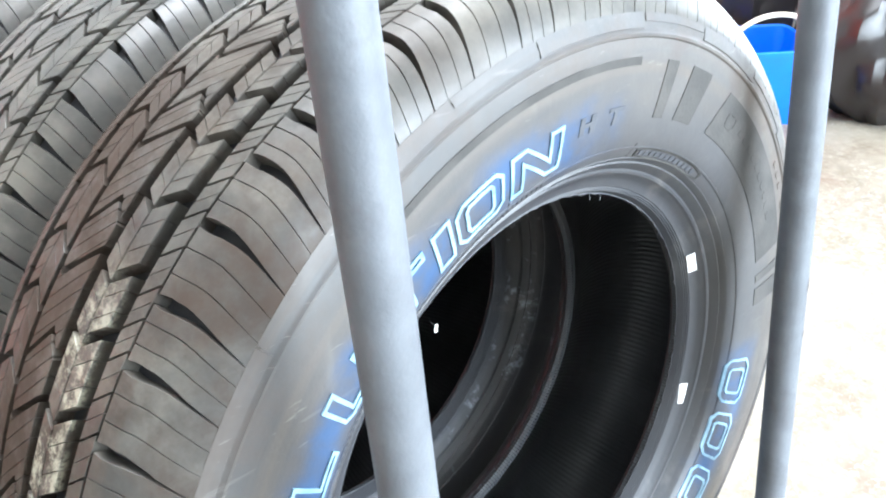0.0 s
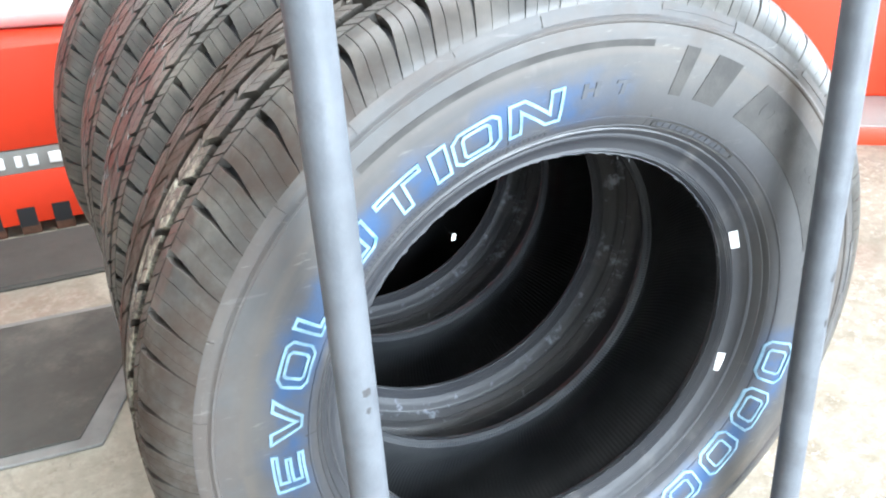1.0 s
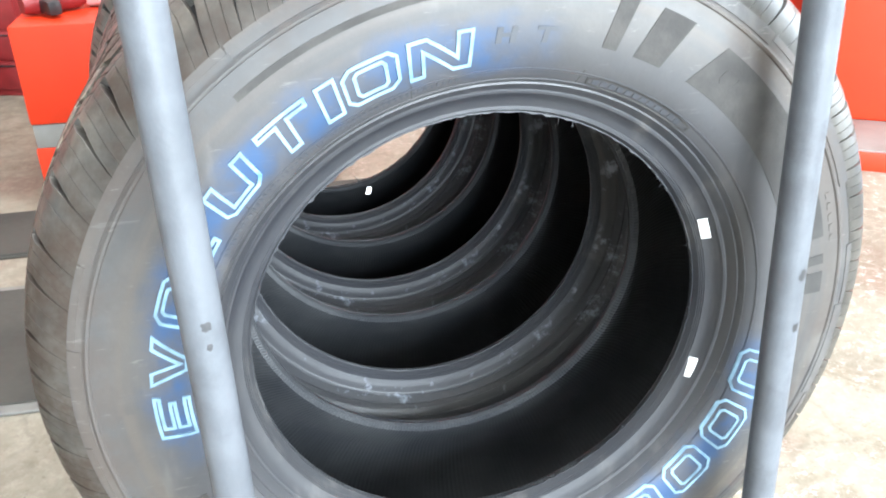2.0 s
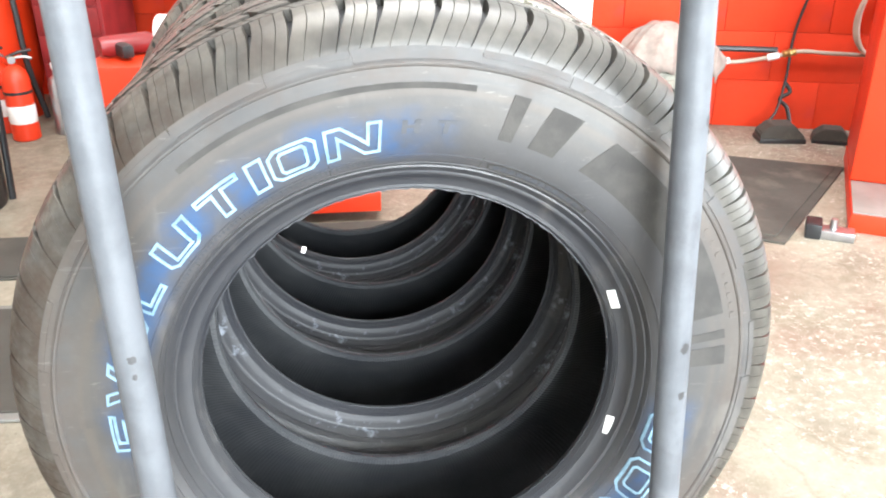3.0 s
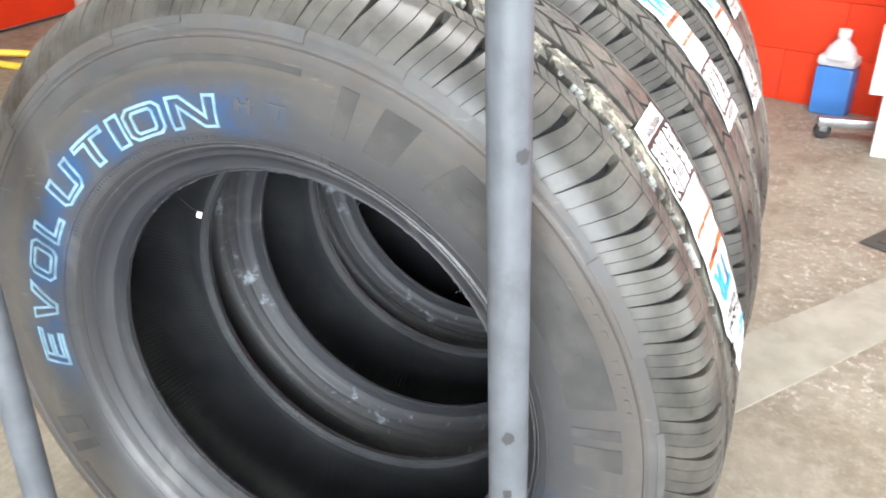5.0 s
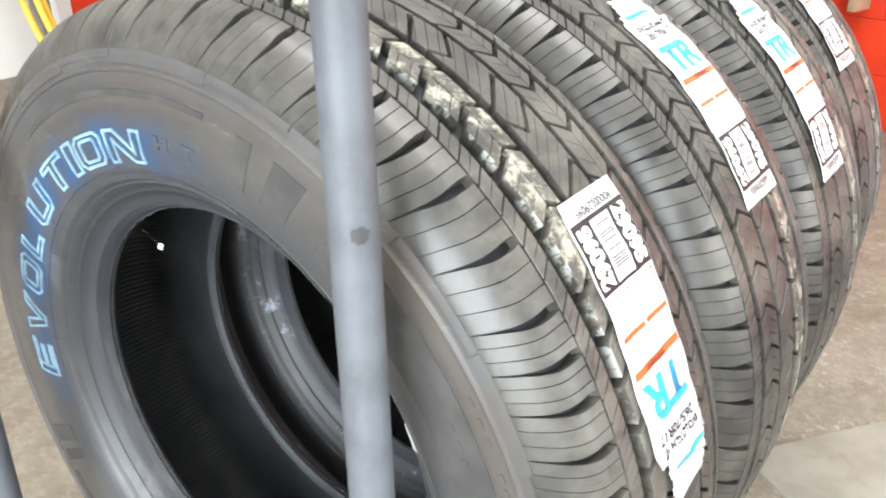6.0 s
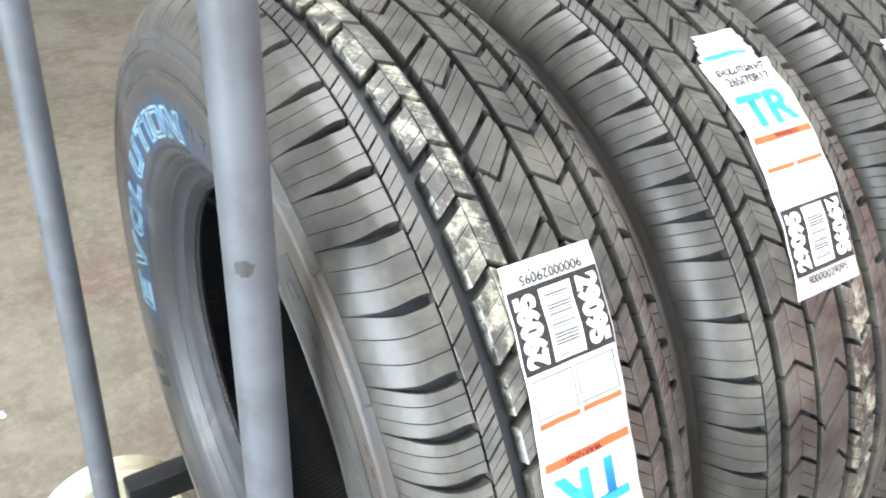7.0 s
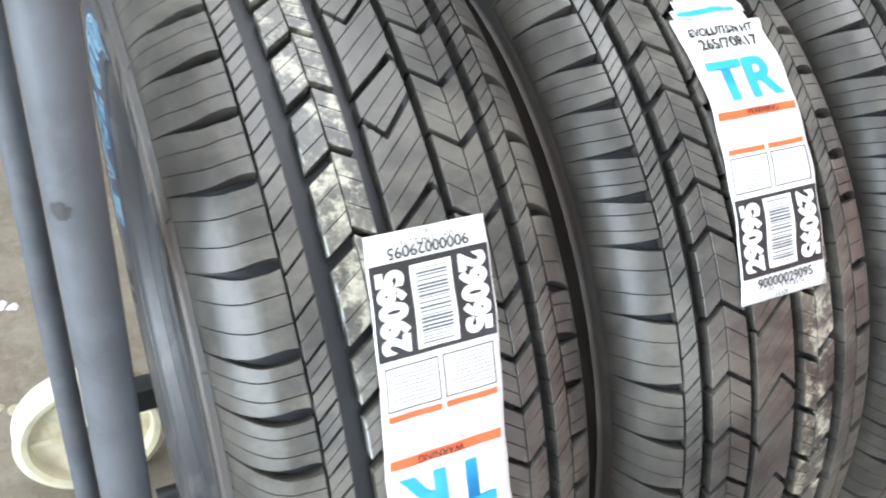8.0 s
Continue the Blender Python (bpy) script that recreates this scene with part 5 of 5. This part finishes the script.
# ---------------------------------------------------------------- west wall: hoses, door, posts
panel = thing("red_door", "red painted door panel standing against the white wall", "door", pose(-3.46, 2.55, 0))
part("leaf", box(-0.03, -0.62, 0.02, 0.03, 0.62, 2.1, 0.006), "red", panel)
part("stile", box(-0.035, -0.70, 0.0, 0.035, -0.625, 2.12, 0.004), "white", panel, "white door post")
post = solo("grey_post", rod((-3.30, 1.70, 0), (-3.30, 1.70, 2.4), 0.045, 20), "grey_band", "grey steel post standing before the white wall", "post")
for k, (y, d) in enumerate(((1.52, 0.0), (1.56, 0.05), (1.60, 0.02), (1.90, 0.04), (2.05, 0.0))):
    pts = [(-3.30 + d, y, 1.7), (-3.26 + d, y + 0.02, 1.0), (-3.22 + d, y + 0.05, 0.45), (-3.10 + d, y + 0.10, 0.10), (-2.90, y + 0.16 + 0.03 * k, 0.018), (-2.60, y + 0.10 + 0.05 * k, 0.018)]
    solo("yellow_hose", tube(pts, 0.016, 10, 6), "yellow", "yellow hose hanging down to the floor", "hose", group="yellow hoses")

# ---------------------------------------------------------------- litter on the floor
def chip(x, y, r, material, label, seed, ragged=1.0):
    rng = random.Random(seed)
    ph = rng.uniform(0, 6)
    bm = lathe([(0.0, 0.0035), (r * 0.7, 0.003), (r, 0.001), (r, 0.0)], 14, "z", lambda a, rr, h: 1 + ragged * (0.18 * math.sin(3 * a + ph) + 0.1 * math.sin(5 * a)))
    return solo("floor_speck", bm, material, label, "litter", pose(x, y, 0))


chip(-0.851, -0.212, 0.015, "white", "white crumb on the concrete floor", 1)
chip(-0.838, -0.188, 0.011, "white", "white crumb on the concrete floor", 2)
chip(-0.890, -0.235, 0.008, "white", "white crumb on the concrete floor", 3)
for i, (x, y) in enumerate(((-0.611, -0.26), (-0.545, -0.197), (-0.56, -0.225), (-0.50, -0.315), (-0.47, -0.30), (-0.52, -0.36), (-0.45, -0.34), (-0.60, -0.31))):
    chip(x, y, 0.011 + 0.003 * (i % 2), "drip", "pale round paint drip on the concrete floor", 10 + i, 0.25)
